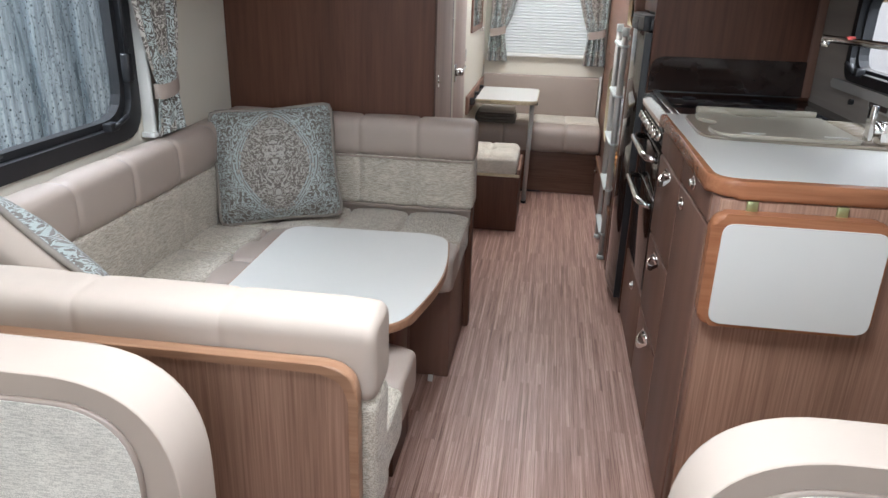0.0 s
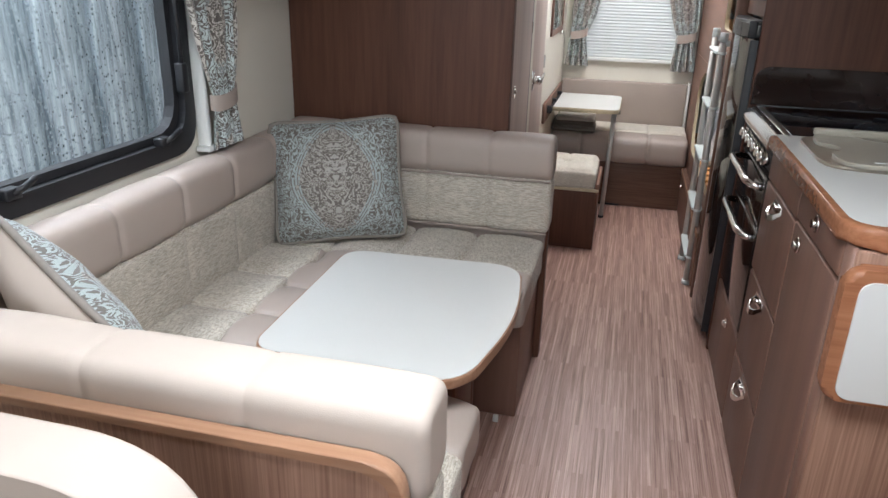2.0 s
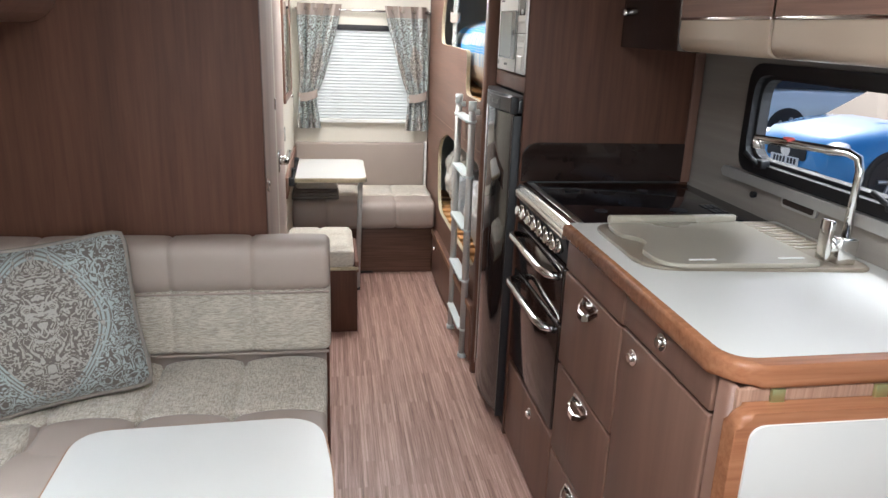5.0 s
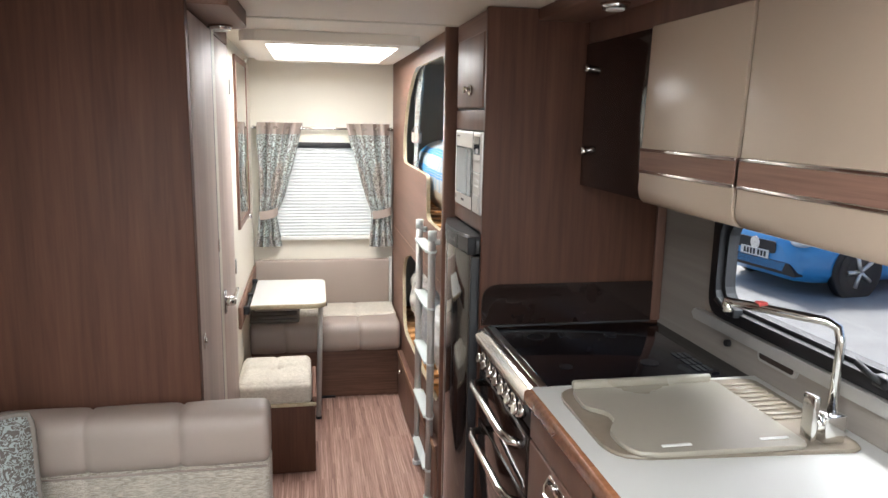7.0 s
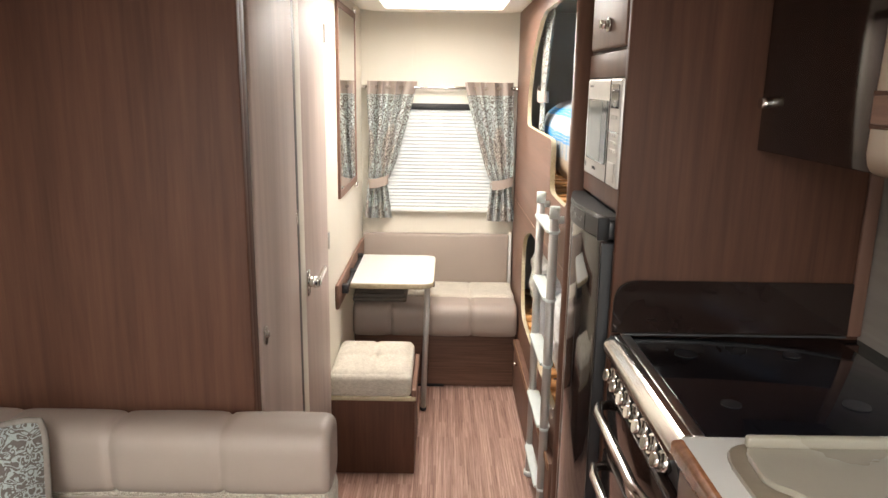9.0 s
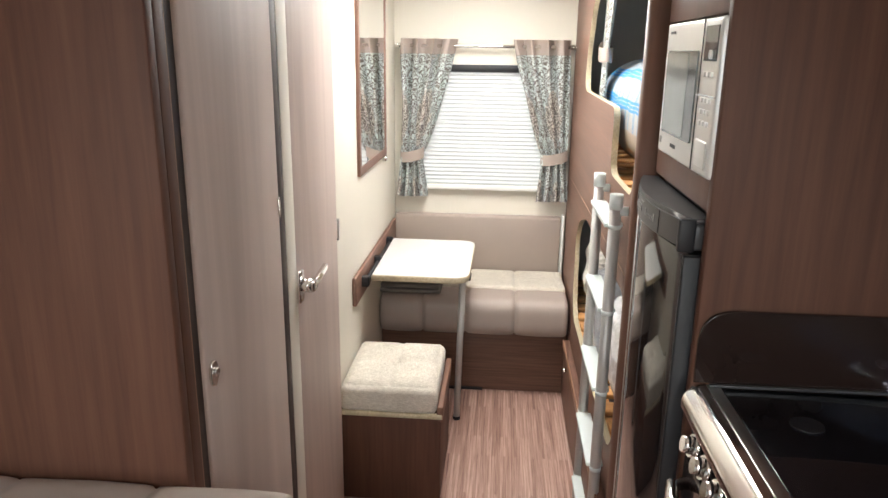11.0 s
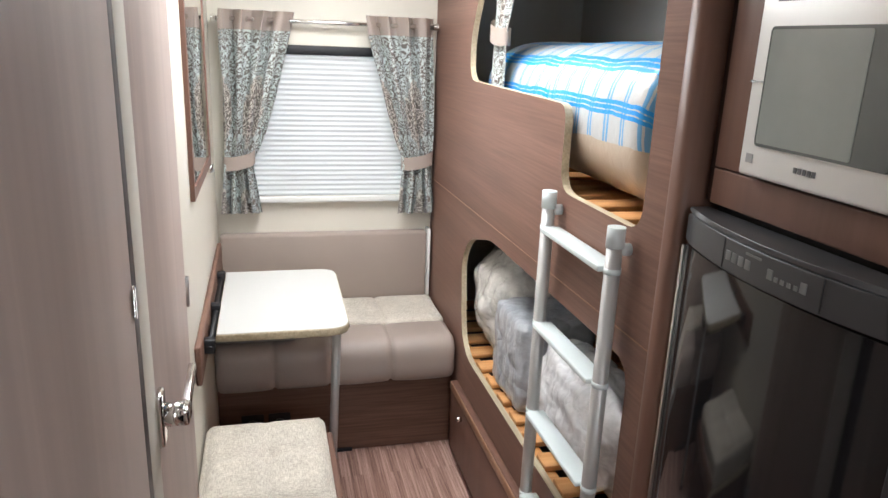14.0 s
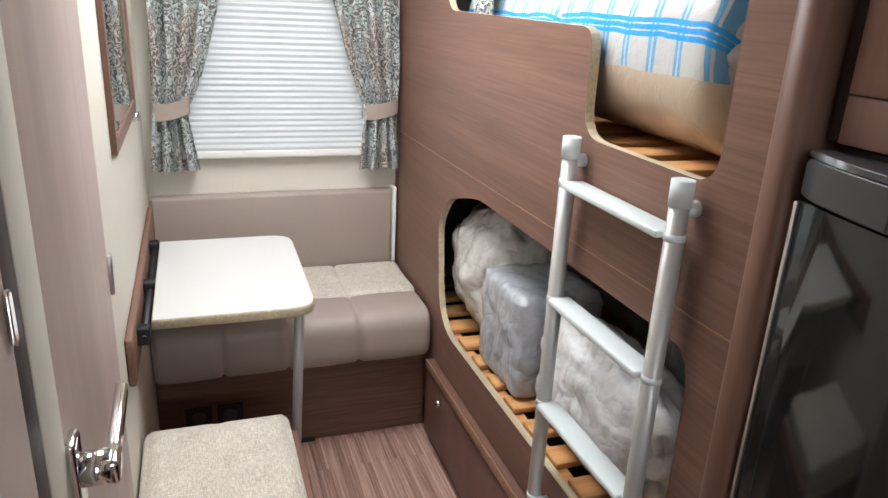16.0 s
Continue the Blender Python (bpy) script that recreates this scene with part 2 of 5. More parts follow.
def floor_material():
    """Vinyl printed with narrow bamboo strips that run along the vehicle."""
    f = Mat("bamboo_strip_vinyl", rough=0.4)
    br = f.node("ShaderNodeTexBrick", Scale=1.0)
    br.offset, br.offset_frequency, br.squash = 0.37, 2, 1.0
    for k, v in (("Mortar Size", 0.0006), ("Mortar Smooth", 0.2), ("Bias", 0.0), ("Brick Width", 0.38), ("Row Height", 0.0105)):
        br.inputs[k].default_value = v
    br.inputs["Color1"].default_value = (0.9, 0.9, 0.9, 1)
    br.inputs["Color2"].default_value = (0.1, 0.1, 0.1, 1)
    br.inputs["Mortar"].default_value = (0.0, 0.0, 0.0, 1)
    f.link(f.coords((1, 1, 1), (0, 0, radians(90))), br.inputs["Vector"])
    grain = f.noise(f.coords((260, 4, 1)), 1.0, 4, 0.7)
    tone = f.math("ADD", f.math("MULTIPLY", br.outputs["Color"], 0.38), f.math("SUBTRACT", f.math("MULTIPLY", grain, 1.3), 0.33))
    col = f.ramp(tone, [(0.14, (0.13, 0.058, 0.042)), (0.36, (0.315, 0.177, 0.139)), (0.56, (0.45, 0.280, 0.225)), (0.78, (0.61, 0.42, 0.352))])
    spot = f.node("ShaderNodeTexVoronoi", Scale=17.0)
    f.link(f.coords((2.4, 1, 1)), spot.inputs["Vector"])
    knot = f.ramp(spot.outputs["Distance"], [(0.02, (0.62, 0.6, 0.6)), (0.07, (1, 1, 1))])
    f.color(f.mix(1.0, col, knot, "MULTIPLY"))
    f.rough(grain, 0.3, 0.5)
    f.bump(f.math("ADD", grain, br.outputs["Fac"]), 0.22, 0.0008)
    return f.m


FLOOR = floor_material()

# ---- builders ----


def thing(name, place, label, category, group="", kind=""):
    ob = new(name)
    ob.location = place
    ob.empty_display_size = 0.1
    return tagged(ob, label, category, group, kind)


def part(name, bm, material=None, parent=None, label=""):
    """Links bm, whose places are those of the world, as one mesh under a thing or a part."""
    me = bpy.data.meshes.new(name)
    bmesh.ops.recalc_face_normals(bm, faces=bm.faces[:])
    bm.to_mesh(me)
    bm.free()
    for m in material if isinstance(material, (list, tuple)) else (material,):
        me.materials.append(m)
    ob = new(name, me)
    if parent is not None:
        ob.parent = parent
        if parent.type == "EMPTY":
            ob.matrix_parent_inverse = Matrix.Translation(-Vector(parent.location))
    if label:
        ob["label"] = label
    return ob


def structure(name, bm, material, label):
    return tagged(part(name, bm, material), label, name.split("_")[0], kind="structure")


def box(bm, x0, x1, y0, y1, z0, z1, bevel=0.0, seg=2, smooth=True, index=0, only=None):
    """A box with rounded edges; only: a test of an edge's direction, to round some edges alone."""
    m = Matrix.Translation(((x0 + x1) / 2, (y0 + y1) / 2, (z0 + z1) / 2)) @ Matrix.Diagonal((abs(x1 - x0), abs(y1 - y0), abs(z1 - z0), 1))
    vs = bmesh.ops.create_cube(bm, size=1, matrix=m)["verts"]
    fs = {f for v in vs for f in v.link_faces}
    if bevel:
        es = {e for v in vs for e in v.link_edges}
        if only:
            es = {e for e in es if only((e.verts[0].co - e.verts[1].co).normalized(), (e.verts[0].co + e.verts[1].co) / 2)}
        got = bmesh.ops.bevel(bm, geom=list(es), offset=bevel, segments=seg, profile=0.5, affect="EDGES")
        fs = {f for f in bm.faces if f in fs} | set(got["faces"])
        fs |= {f for v in got["verts"] for f in v.link_faces}
    for f in fs:
        if f.is_valid:
            f.smooth, f.material_index = smooth and bool(bevel), index
    return bm


def one(*a, **k):
    return box(bmesh.new(), *a, **k)


def rod(bm, a, b, r, sides=14, r2=None):
    a, b = Vector(a), Vector(b)
    m = Matrix.Translation((a + b) / 2) @ (b - a).to_track_quat("Z", "Y").to_matrix().to_4x4()
    got = bmesh.ops.create_cone(bm, cap_ends=True, segments=sides, radius1=r, radius2=r if r2 is None else r2, depth=(b - a).length, matrix=m)
    for f in {f for v in got["verts"] for f in v.link_faces}:
        f.smooth = len(f.verts) == 4
    return bm


def pipe(bm, points, r, sides=10):
    """A bent tube through the points."""
    pts = [Vector(p) for p in points]
    rings = []
    for i, p in enumerate(pts):
        d = (pts[min(i + 1, len(pts) - 1)] - pts[max(i - 1, 0)]).normalized()
        q = d.to_track_quat("Z", "Y").to_matrix()
        rings.append([bm.verts.new(p + q @ Vector((r * math.cos(2 * math.pi * k / sides), r * math.sin(2 * math.pi * k / sides), 0))) for k in range(sides)])
    for r0, r1 in zip(rings, rings[1:]):
        for k in range(sides):
            bm.faces.new((r0[k], r0[(k + 1) % sides], r1[(k + 1) % sides], r1[k])).smooth = True
    bm.faces.new(rings[0][::-1])
    bm.faces.new(rings[-1])
    return bm


def rounded(pts, r, n=5):
    """A polygon with its corners rounded; r: one radius or one for each corner."""
    out, k = [], len(pts)
    for i, p in enumerate(pts):
        p, a, b = Vector(p), Vector(pts[i - 1]), Vector(pts[(i + 1) % k])
        rr = r[i] if isinstance(r, (list, tuple)) else r
        if rr <= 0:
            out.append(p)
            continue
        u, w = (a - p), (b - p)
        d = min(rr, u.length * 0.48, w.length * 0.48)
        s, e = p + u.normalized() * d, p + w.normalized() * d
        for j in range(n + 1):
            t = j / n
            out.append((1 - t) ** 2 * s + 2 * t * (1 - t) * p + t * t * e)
    return out


def slab(bm, outline, axis, lo, hi, bevel=0.0, seg=2, holes=(), rim=None):
    """A sheet with an outline of (u, v) across the axis ('x': y, z; 'y': x, z; 'z': x, y), cut by holes; rim: the index of the holes' edge material."""
    def at(p, h):
        return {"x": (h, p[0], p[1]), "y": (p[0], h, p[1]), "z": (p[0], p[1], h)}[axis]
    loops = [outline, *holes]
    lower, upper, flat = [], [], []
    for h, store in ((lo, lower), (hi, upper)):
        edges = []
        for lp in loops:
            vs = [bm.verts.new(at(p, h)) for p in lp]
            store.append(vs)
            edges += [bm.edges.new((vs[i], vs[(i + 1) % len(vs)])) for i in range(len(vs))]
        if holes:
            got = bmesh.ops.triangle_fill(bm, use_beauty=True, edges=edges)
            flat += [g for g in got["geom"] if isinstance(g, bmesh.types.BMFace)]
        else:
            flat.append(bm.faces.new(store[0]))
    for n, (a, b) in enumerate(zip(lower, upper)):
        for i in range(len(a)):
            f = bm.faces.new((a[i], a[(i + 1) % len(a)], b[(i + 1) % len(a)], b[i]))
            f.smooth = bool(bevel)
            if n and rim is not None:
                f.material_index = rim
    if bevel and not holes:
        es = [e for vs in (lower[0], upper[0]) for v in vs for e in v.link_edges if e.other_vert(v) in vs]
        got = bmesh.ops.bevel(bm, geom=list(set(es)), offset=bevel, segments=seg, profile=0.5, affect="EDGES")
        for f in got["faces"]:
            f.smooth = True
    return bm


def ring(bm, outer, inner, axis, lo, hi):
    """A flat frame between two outlines of the same count."""
    def at(p, h):
        return {"x": (h, p[0], p[1]), "y": (p[0], h, p[1]), "z": (p[0], p[1], h)}[axis]
    loops = [[bm.verts.new(at(p, h)) for p in o] for o, h in ((outer, lo), (outer, hi), (inner, hi), (inner, lo))]
    n = len(outer)
    for a, b in zip(loops, loops[1:] + loops[:1]):
        for i in range(n):
            bm.faces.new((a[i], a[(i + 1) % n], b[(i + 1) % n], b[i]))
    return bm


def rect(u0, u1, v0, v1):
    return [(u0, v0), (u1, v0), (u1, v1), (u0, v1)]


def quilt(axis, seams, section, notch=0.006, end=0.02, puff=0.0015):
    """One upholstered length along an axis ('x' or 'y'), its cross-section pinched at the seams and rounded at both ends; section: (u, z) round the axis."""
    bm = bmesh.new()
    cu, cz = sum(p[0] for p in section) / len(section), sum(p[1] for p in section) / len(section)
    cuts = []
    for i, a in enumerate(seams):
        if i == 0:
            cuts += [(a + end * (1 - math.cos(w * math.pi / 8)), end * (1 - math.sin(w * math.pi / 8))) for w in range(5)]
        elif i == len(seams) - 1:
            cuts += [(a - end * (1 - math.cos(w * math.pi / 8)), end * (1 - math.sin(w * math.pi / 8))) for w in range(4, -1, -1)]
        else:
            cuts += [(a - 0.02, 0.0), (a - 0.008, notch * 0.25), (a - 0.002, notch), (a + 0.002, notch), (a + 0.008, notch * 0.25), (a + 0.02, 0.0)]
        if i < len(seams) - 1:
            lo, hi = a + 0.03, seams[i + 1] - 0.03
            if hi > lo:
                cuts += [(lo + (hi - lo) * w / 6, -puff * math.sin(math.pi * (0.1 + 0.8 * w / 6))) for w in range(7)]
    rings = []
    for p, d in cuts:
        ring = []
        for u, z in section:
            v = Vector((cu - u, cz - z))
            q = Vector((u, z)) + v.normalized() * d
            wob = 0.0015 * noise.noise(Vector((p * 7, q.x * 7, q.y * 7)))
            ring.append(bm.verts.new((p, q.x + wob, q.y + wob) if axis == "x" else (q.x + wob, p, q.y + wob)))
        rings.append(ring)
    n = len(section)
    for r0, r1 in zip(rings, rings[1:]):
        for i in range(n):
            bm.faces.new((r0[i], r0[(i + 1) % n], r1[(i + 1) % n], r1[i])).smooth = True
    bm.faces.new(rings[0][::-1])
    bm.faces.new(rings[-1])
    return bm


def roll(u0, u1, z0, z1, r, tilt=0.0):
    """A rounded section with points along its sides; tilt: how far the top leans along u."""
    pts = []
    raw = rounded(rect(u0, u1, z0, z1), r, 6)
    for i, p in enumerate(raw):
        q = raw[(i + 1) % len(raw)]
        for k in range(3):
            v = p + (q - p) * k / 3
            if k == 0 or (q - p).length > 0.02:
                pts.append((v.x + tilt * (v.y - z0) / (z1 - z0), v.y))
    return pts


def steps(a, b, n):
    return [a + (b - a) * i / n for i in range(n + 1)]


# ---- the shell ----
LEFT, RIGHT, REAR, FRONT_END, TOP = -1.23, 0.94, 5.16, -1.3, 1.87
structure("floor", one(LEFT - 0.05, RIGHT + 0.05, FRONT_END - 0.05, REAR + 0.05, -0.05, 0), FLOOR, "brown bamboo-strip vinyl floor running lengthwise")
LEFT_WIN = rounded(rect(1.22, 2.075, 0.86, 1.45), 0.1)
b = slab(bmesh.new(), rect(FRONT_END, REAR, 0, TOP), "x", LEFT - 0.04, LEFT, holes=[LEFT_WIN])
structure("wall_left", b, CREAM_WALL, "cream boarded wall with a rounded window opening")
RIGHT_WIN = rounded(rect(1.74, 2.615, 1.058, 1.33), 0.06)
b = slab(bmesh.new(), rect(FRONT_END, REAR, 0, TOP), "x", RIGHT, RIGHT + 0.04, holes=[RIGHT_WIN])
structure("wall_right", b, WALL_FILM, "grey streaked wall board with a low window opening")
REAR_WIN = rounded(rect(-0.39, 0.24, 0.83, 1.42), 0.03)
b = slab(bmesh.new(), rect(LEFT - 0.04, RIGHT + 0.04, 0, TOP), "y", REAR, REAR + 0.04, holes=[REAR_WIN])
structure("wall_rear", b, CREAM_WALL, "cream boarded end wall with a window opening")
b = slab(bmesh.new(), rect(LEFT - 0.04, RIGHT + 0.04, 0, TOP), "y", FRONT_END - 0.04, FRONT_END, holes=[rounded(rect(-1.05, 0.75, 0.95, 1.75), 0.1)])
structure("wall_front", b, CREAM_WALL, "plain front wall with the windscreen opening")
SKY_HOLE = rect(-0.33, 0.23, 3.82, 4.72)
# Opening for the added roof window, which never comes into view.
ADDED_ROOF_HOLE = rect(-0.55, 0.25, 0.6, 1.2)
b = slab(bmesh.new(), rect(LEFT - 0.04, RIGHT + 0.04, FRONT_END, REAR + 0.04), "z", TOP, TOP + 0.04, holes=[SKY_HOLE, ADDED_ROOF_HOLE])
structure("ceiling", b, CEIL, "cream ceiling board with a roof window opening and an unseen added one")
structure("trim_ceiling", one(-0.45, 0.5, 3.36, 3.375, TOP - 0.006, TOP - 0.0005, 0.002), CREAM_WALL, "thin cream ceiling joint strip")
b = bmesh.new()
for x in (-0.21, -0.185):
    box(b, x - 0.003, x + 0.003, REAR - 0.004, REAR + 0.001, 0.70, TOP - 0.002)
structure("trim_rear_wall", b, CREAM_WALL, "raised vertical joint strip on the cream wall")

# left partition towards the rear: washroom wall
structure("wall_washroom_side", one(-0.515, -0.475, 3.818, REAR - 0.002, 0.002, TOP - 0.002), CREAM_WALL, "smooth cream partition wall beside the bunk room")
structure("wall_washroom_front", one(LEFT + 0.002, -0.432, 2.726, 2.75, 0.002, TOP - 0.002, 0.003), WOOD_Z, "dark walnut panelled partition wall")
# Solid strip almost flush in the gap; the gap's shade is its dark colour.
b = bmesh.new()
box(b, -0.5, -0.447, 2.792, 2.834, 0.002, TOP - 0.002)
structure("trim_partition_end", one(-0.514, -0.434, 2.752, 2.785, 0.002, TOP - 0.002, 0.003), WOOD_Z, "walnut end post of the partition")
structure("trim_partition_lip", one(-0.514, -0.437, 2.786, 2.791, 0.002, TOP - 0.002), EDGE, "thin pale edge of the end post")
structure("trim_partition_edge", b, DARK, "dark brown strip standing in for the shaded gap beside the partition")
structure("trim_door_jamb", one(-0.50, -0.445, 3.262, 3.312, 0.002, TOP - 0.002, 0.004), DARK, "dark brown door jamb")
structure("trim_door_strip", one(-0.50, -0.446, 3.314, 3.388, 0.002, TOP - 0.004, 0.004), CREAM_WALL, "pale door jamb strip")
structure("trim_door_head", one(-0.50, -0.45, 2.836, 3.818, 1.815, TOP - 0.003, 0.003), WOOD_Z, "walnut header board over the doors")


def door(name, y0, y1, x, label, lever):
    d = tagged(part(name, one(x - 0.03, x, y0, y1, 0.02, 1.812, 0.004), DOOR_FILM), label, "door", kind="structure")
    if lever:
        h = part("door_handle", one(x, x + 0.01, y0 - 0.008, y0 + 0.026, 0.872, 0.952, 0.004, 3), CHROME, d, "chrome lever handle")
        c = bmesh.new()
        rod(c, (x + 0.01, y0 + 0.01, 0.915), (x + 0.036, y0 + 0.01, 0.915), 0.017, 20)
        box(c, x + 0.026, x + 0.044, y0 - 0.006, y0 + 0.03, 0.902, 0.928, 0.005, 3)
        slab(c, rounded([(y0 + 0.022, 0.906), (y0 + 0.135, 0.918), (y0 + 0.138, 0.934), (y0 + 0.022, 0.926)], 0.004, 3), "x", x + 0.030, x + 0.042, 0.003)
        part("lever", c, CHROME, h)
        hinge = bmesh.new()
        for z in (0.95, 1.66):
            box(hinge, x - 0.005, x + 0.006, y1 - 0.002, y1 + 0.012, z - 0.03, z + 0.03, 0.002)
        part("hinge", hinge, BRUSHED, d)
    else:
        c = bmesh.new()
        slab(c, rounded(rect(y1 - 0.011, y1 - 0.003, 1.118, 1.158), 0.004), "x", x, x + 0.004, 0.002)
        part("latch", c, CHROME, d, "small chrome turn latch")
        box_lock = slab(bmesh.new(), rounded(rect(y0 + 0.012, y0 + 0.034, 0.918, 0.962), 0.011), "x", x, x + 0.006, 0.002)
        rod(box_lock, (x + 0.006, y0 + 0.023, 0.943), (x + 0.011, y0 + 0.023, 0.943), 0.007)
        part("lock", box_lock, CHROME, d)
    return d


door("door_1", 2.836, 3.258, -0.440, "closed satin brown wardrobe door with a chrome latch", False)
door("door_2", 3.39, 3.815, -0.448, "closed satin brown washroom door with a chrome lever", True)


def side_window(name, outline, x, out, label, wide=1.0):
    """A hinged acrylic caravan window: black rounded frame, pane and stays."""
    w = tagged(thing(name, (x, sum(p[0] for p in outline) / len(outline), min(p[1] for p in outline)), label, "window"), kind="structure")
    cy, cz = sum(p[0] for p in outline) / len(outline), sum(p[1] for p in outline) / len(outline)

    def grow(d):
        r = []
        for p in outline:
            v = Vector((p[0] - cy, p[1] - cz))
            r.append((p[0] + d * math.copysign(1, v.x), p[1] + d * math.copysign(1, v.y)))
        return r
    part("window_frame", ring(bmesh.new(), grow(0.014), grow(-0.03 * wide), "x", x - out * 0.012, x + out * 0.042), BLACK, w, "black rubber window frame")
    part("inner_frame", ring(bmesh.new(), grow(-0.03 * wide - 0.001), grow(-0.05 * wide), "x", x + out * 0.008, x + out * 0.04), RUBBER, w)
    p = part("pane", slab(bmesh.new(), grow(-0.045 * wide), "x", x + out * 0.028, x + out * 0.032), RAIN_PANE if out < 0 else PANE, w)
    p.visible_shadow = False
    return w


win_l = side_window("window_1", LEFT_WIN, LEFT, -1, "black-framed acrylic window with raindrops on its pane")
win_r = side_window("window_2", RIGHT_WIN, RIGHT, 1, "black-framed acrylic window above the worktop", 0.55)


def window_catch(w, x, out, y, z, flip=1):
    c = bmesh.new()
    box(c, x - out * 0.03, x - out * 0.002, y - 0.02, y + 0.02, z - 0.012, z + 0.012, 0.004)
    pipe(c, [(x - out * 0.025, y, z), (x - out * 0.035, y + 0.02 * flip, z + 0.01), (x - out * 0.035, y + 0.055 * flip, z + 0.022)], 0.007, 8)
    part("catch", c, BLACK, w, "black plastic window catch")


window_catch(win_l, LEFT, -1, 1.92, 0.9)
window_catch(win_l, LEFT, -1, 1.42, 0.9)
c = bmesh.new()
box(c, LEFT + 0.004, LEFT + 0.03, 2.02, 2.05, 1.01, 1.09, 0.006)
rod(c, (LEFT + 0.02, 2.035, 1.08), (LEFT + 0.02, 2.035, 1.4), 0.006)
part("stay", c, BLACK, win_l, "black telescopic window stay")
window_catch(win_r, RIGHT, 1, 2.5, 1.078)
window_catch(win_r, RIGHT, 1, 2.0, 1.078)
part("window_sill", slab(bmesh.new(), rounded(rect(1.68, 2.69, 1.012, 1.041), 0.012), "x", RIGHT - 0.022, RIGHT - 0.001, 0.006), SILVER, win_r, "silver blind cassette under the window")
blind_rail = bmesh.new()
box(blind_rail, LEFT + 0.003, LEFT + 0.04, 2.098, 2.116, 0.85, 1.38, 0.004)
box(blind_rail, LEFT + 0.003, LEFT + 0.046, 2.086, 2.122, 0.835, 0.852, 0.004)
structure("trim_blind_rail", blind_rail, WHITE, "white plastic blind side rail")

# ---- kitchen ----
KX = 0.36
base = thing("kitchen_cabinet", (0.65, 2.0, 0), "taupe wood kitchen cabinet with drawers and chrome handles", "cabinet")
b = bmesh.new()
box(b, KX + 0.02, RIGHT - 0.003, 1.632, 2.408, 0.002, 0.897)
part("body", b, DARK, base)
part("end_panel", one(KX + 0.004, RIGHT - 0.003, 1.605, 1.63, 0.002, 0.897, 0.004), WOOD_LIGHT_Z, base, "striped walnut end panel")
part("corner_post", one(KX - 0.004, KX + 0.03, 1.612, 1.657, 0.002, 0.897, 0.012, 4, only=lambda d, m: abs(d.z) > 0.9), FRONT, base)


def front(name, y0, y1, z0, z1, pull, label=""):
    f = part(name, one(KX - 0.004, KX + 0.018, y0 + 0.002, y1 - 0.002, z0 + 0.002, z1 - 0.002, 0.004, 2), FRONT, base, label)
    if pull == "handle":
        y, z = 2.21, z1 - 0.034
        c = bmesh.new()
        slab(c, rounded(rect(y - 0.046, y + 0.046, z - 0.006, z + 0.022), 0.006), "x", KX - 0.008, KX - 0.003, 0.0015)
        rows = []
        for dy, out, drop in ((-0.05, 0.006, 0.0), (-0.036, 0.022, 0.014), (-0.014, 0.03, 0.02), (0.014, 0.03, 0.02), (0.036, 0.022, 0.014), (0.05, 0.006, 0.0)):
            x, zt, tall = KX - out, z + 0.014 - drop, 0.009 + 0.4 * drop
            rows.append([c.verts.new(p) for p in ((x, y + dy, zt), (x + 0.004, y + dy, zt + 0.002), (x + 0.004, y + dy, zt - tall), (x, y + dy, zt - tall))])
        for r0, r1 in zip(rows, rows[1:]):
            for k in range(4):
                c.faces.new((r0[k], r0[(k + 1) % 4], r1[(k + 1) % 4], r1[k]))
        c.faces.new(rows[0])
        c.faces.new(rows[-1][::-1])
        part("handle", c, CHROME, f, "curved chrome pull handle")
        k = rod(bmesh.new(), (KX - 0.004, y, z + 0.012), (KX - 0.018, y, z + 0.012), 0.007)
        part("lock_button", k, CHROME, f)
    elif pull:
        y, z = pull
        c = rod(bmesh.new(), (KX - 0.003, y, z), (KX - 0.009, y, z), 0.017, 20)
        rod(c, (KX - 0.009, y, z), (KX - 0.017, y, z), 0.009, 16)
        part("lock_button", c, CHROME, f, "round chrome push lock")
    return f


front("drawer", 2.028, 2.408, 0.816, 0.897, None)
front("drawer", 2.028, 2.408, 0.552, 0.813, "handle")
front("drawer", 2.028, 2.408, 0.285, 0.548, "handle")
front("drawer", 2.028, 2.408, 0.02, 0.281, "handle")
front("drawer", 1.660, 2.024, 0.823, 0.897, (1.843, 0.866))
front("door", 1.660, 2.024, 0.02, 0.820, (1.954, 0.780))
front("lower_door", 2.412, 2.915, 0.02, 0.306, (2.622, 0.26))

top = tagged(thing("kitchen_worktop", (0.65, 2.0, 0.9), "pale grey laminate worktop with a rounded cherry wood edge", "worktop"))
OUT = rounded([(KX - 0.02, 2.41), (KX - 0.02, 1.60), (RIGHT - 0.003, 1.60), (RIGHT - 0.003, 2.41)], [0, 0.075, 0, 0], 8)
INN = rounded([(KX - 0.004, 2.41), (KX - 0.004, 1.626), (RIGHT - 0.003, 1.632), (RIGHT - 0.003, 2.41)], [0, 0.055, 0, 0], 8)
part("surface", slab(bmesh.new(), INN, "z", 0.902, 0.9385), LAMINATE, top)
b = slab(bmesh.new(), OUT, "z", 0.899, 0.938, 0.012, 5)
part("wooden_edge", b, CHERRY_X, top, "rounded cherry wood edging")

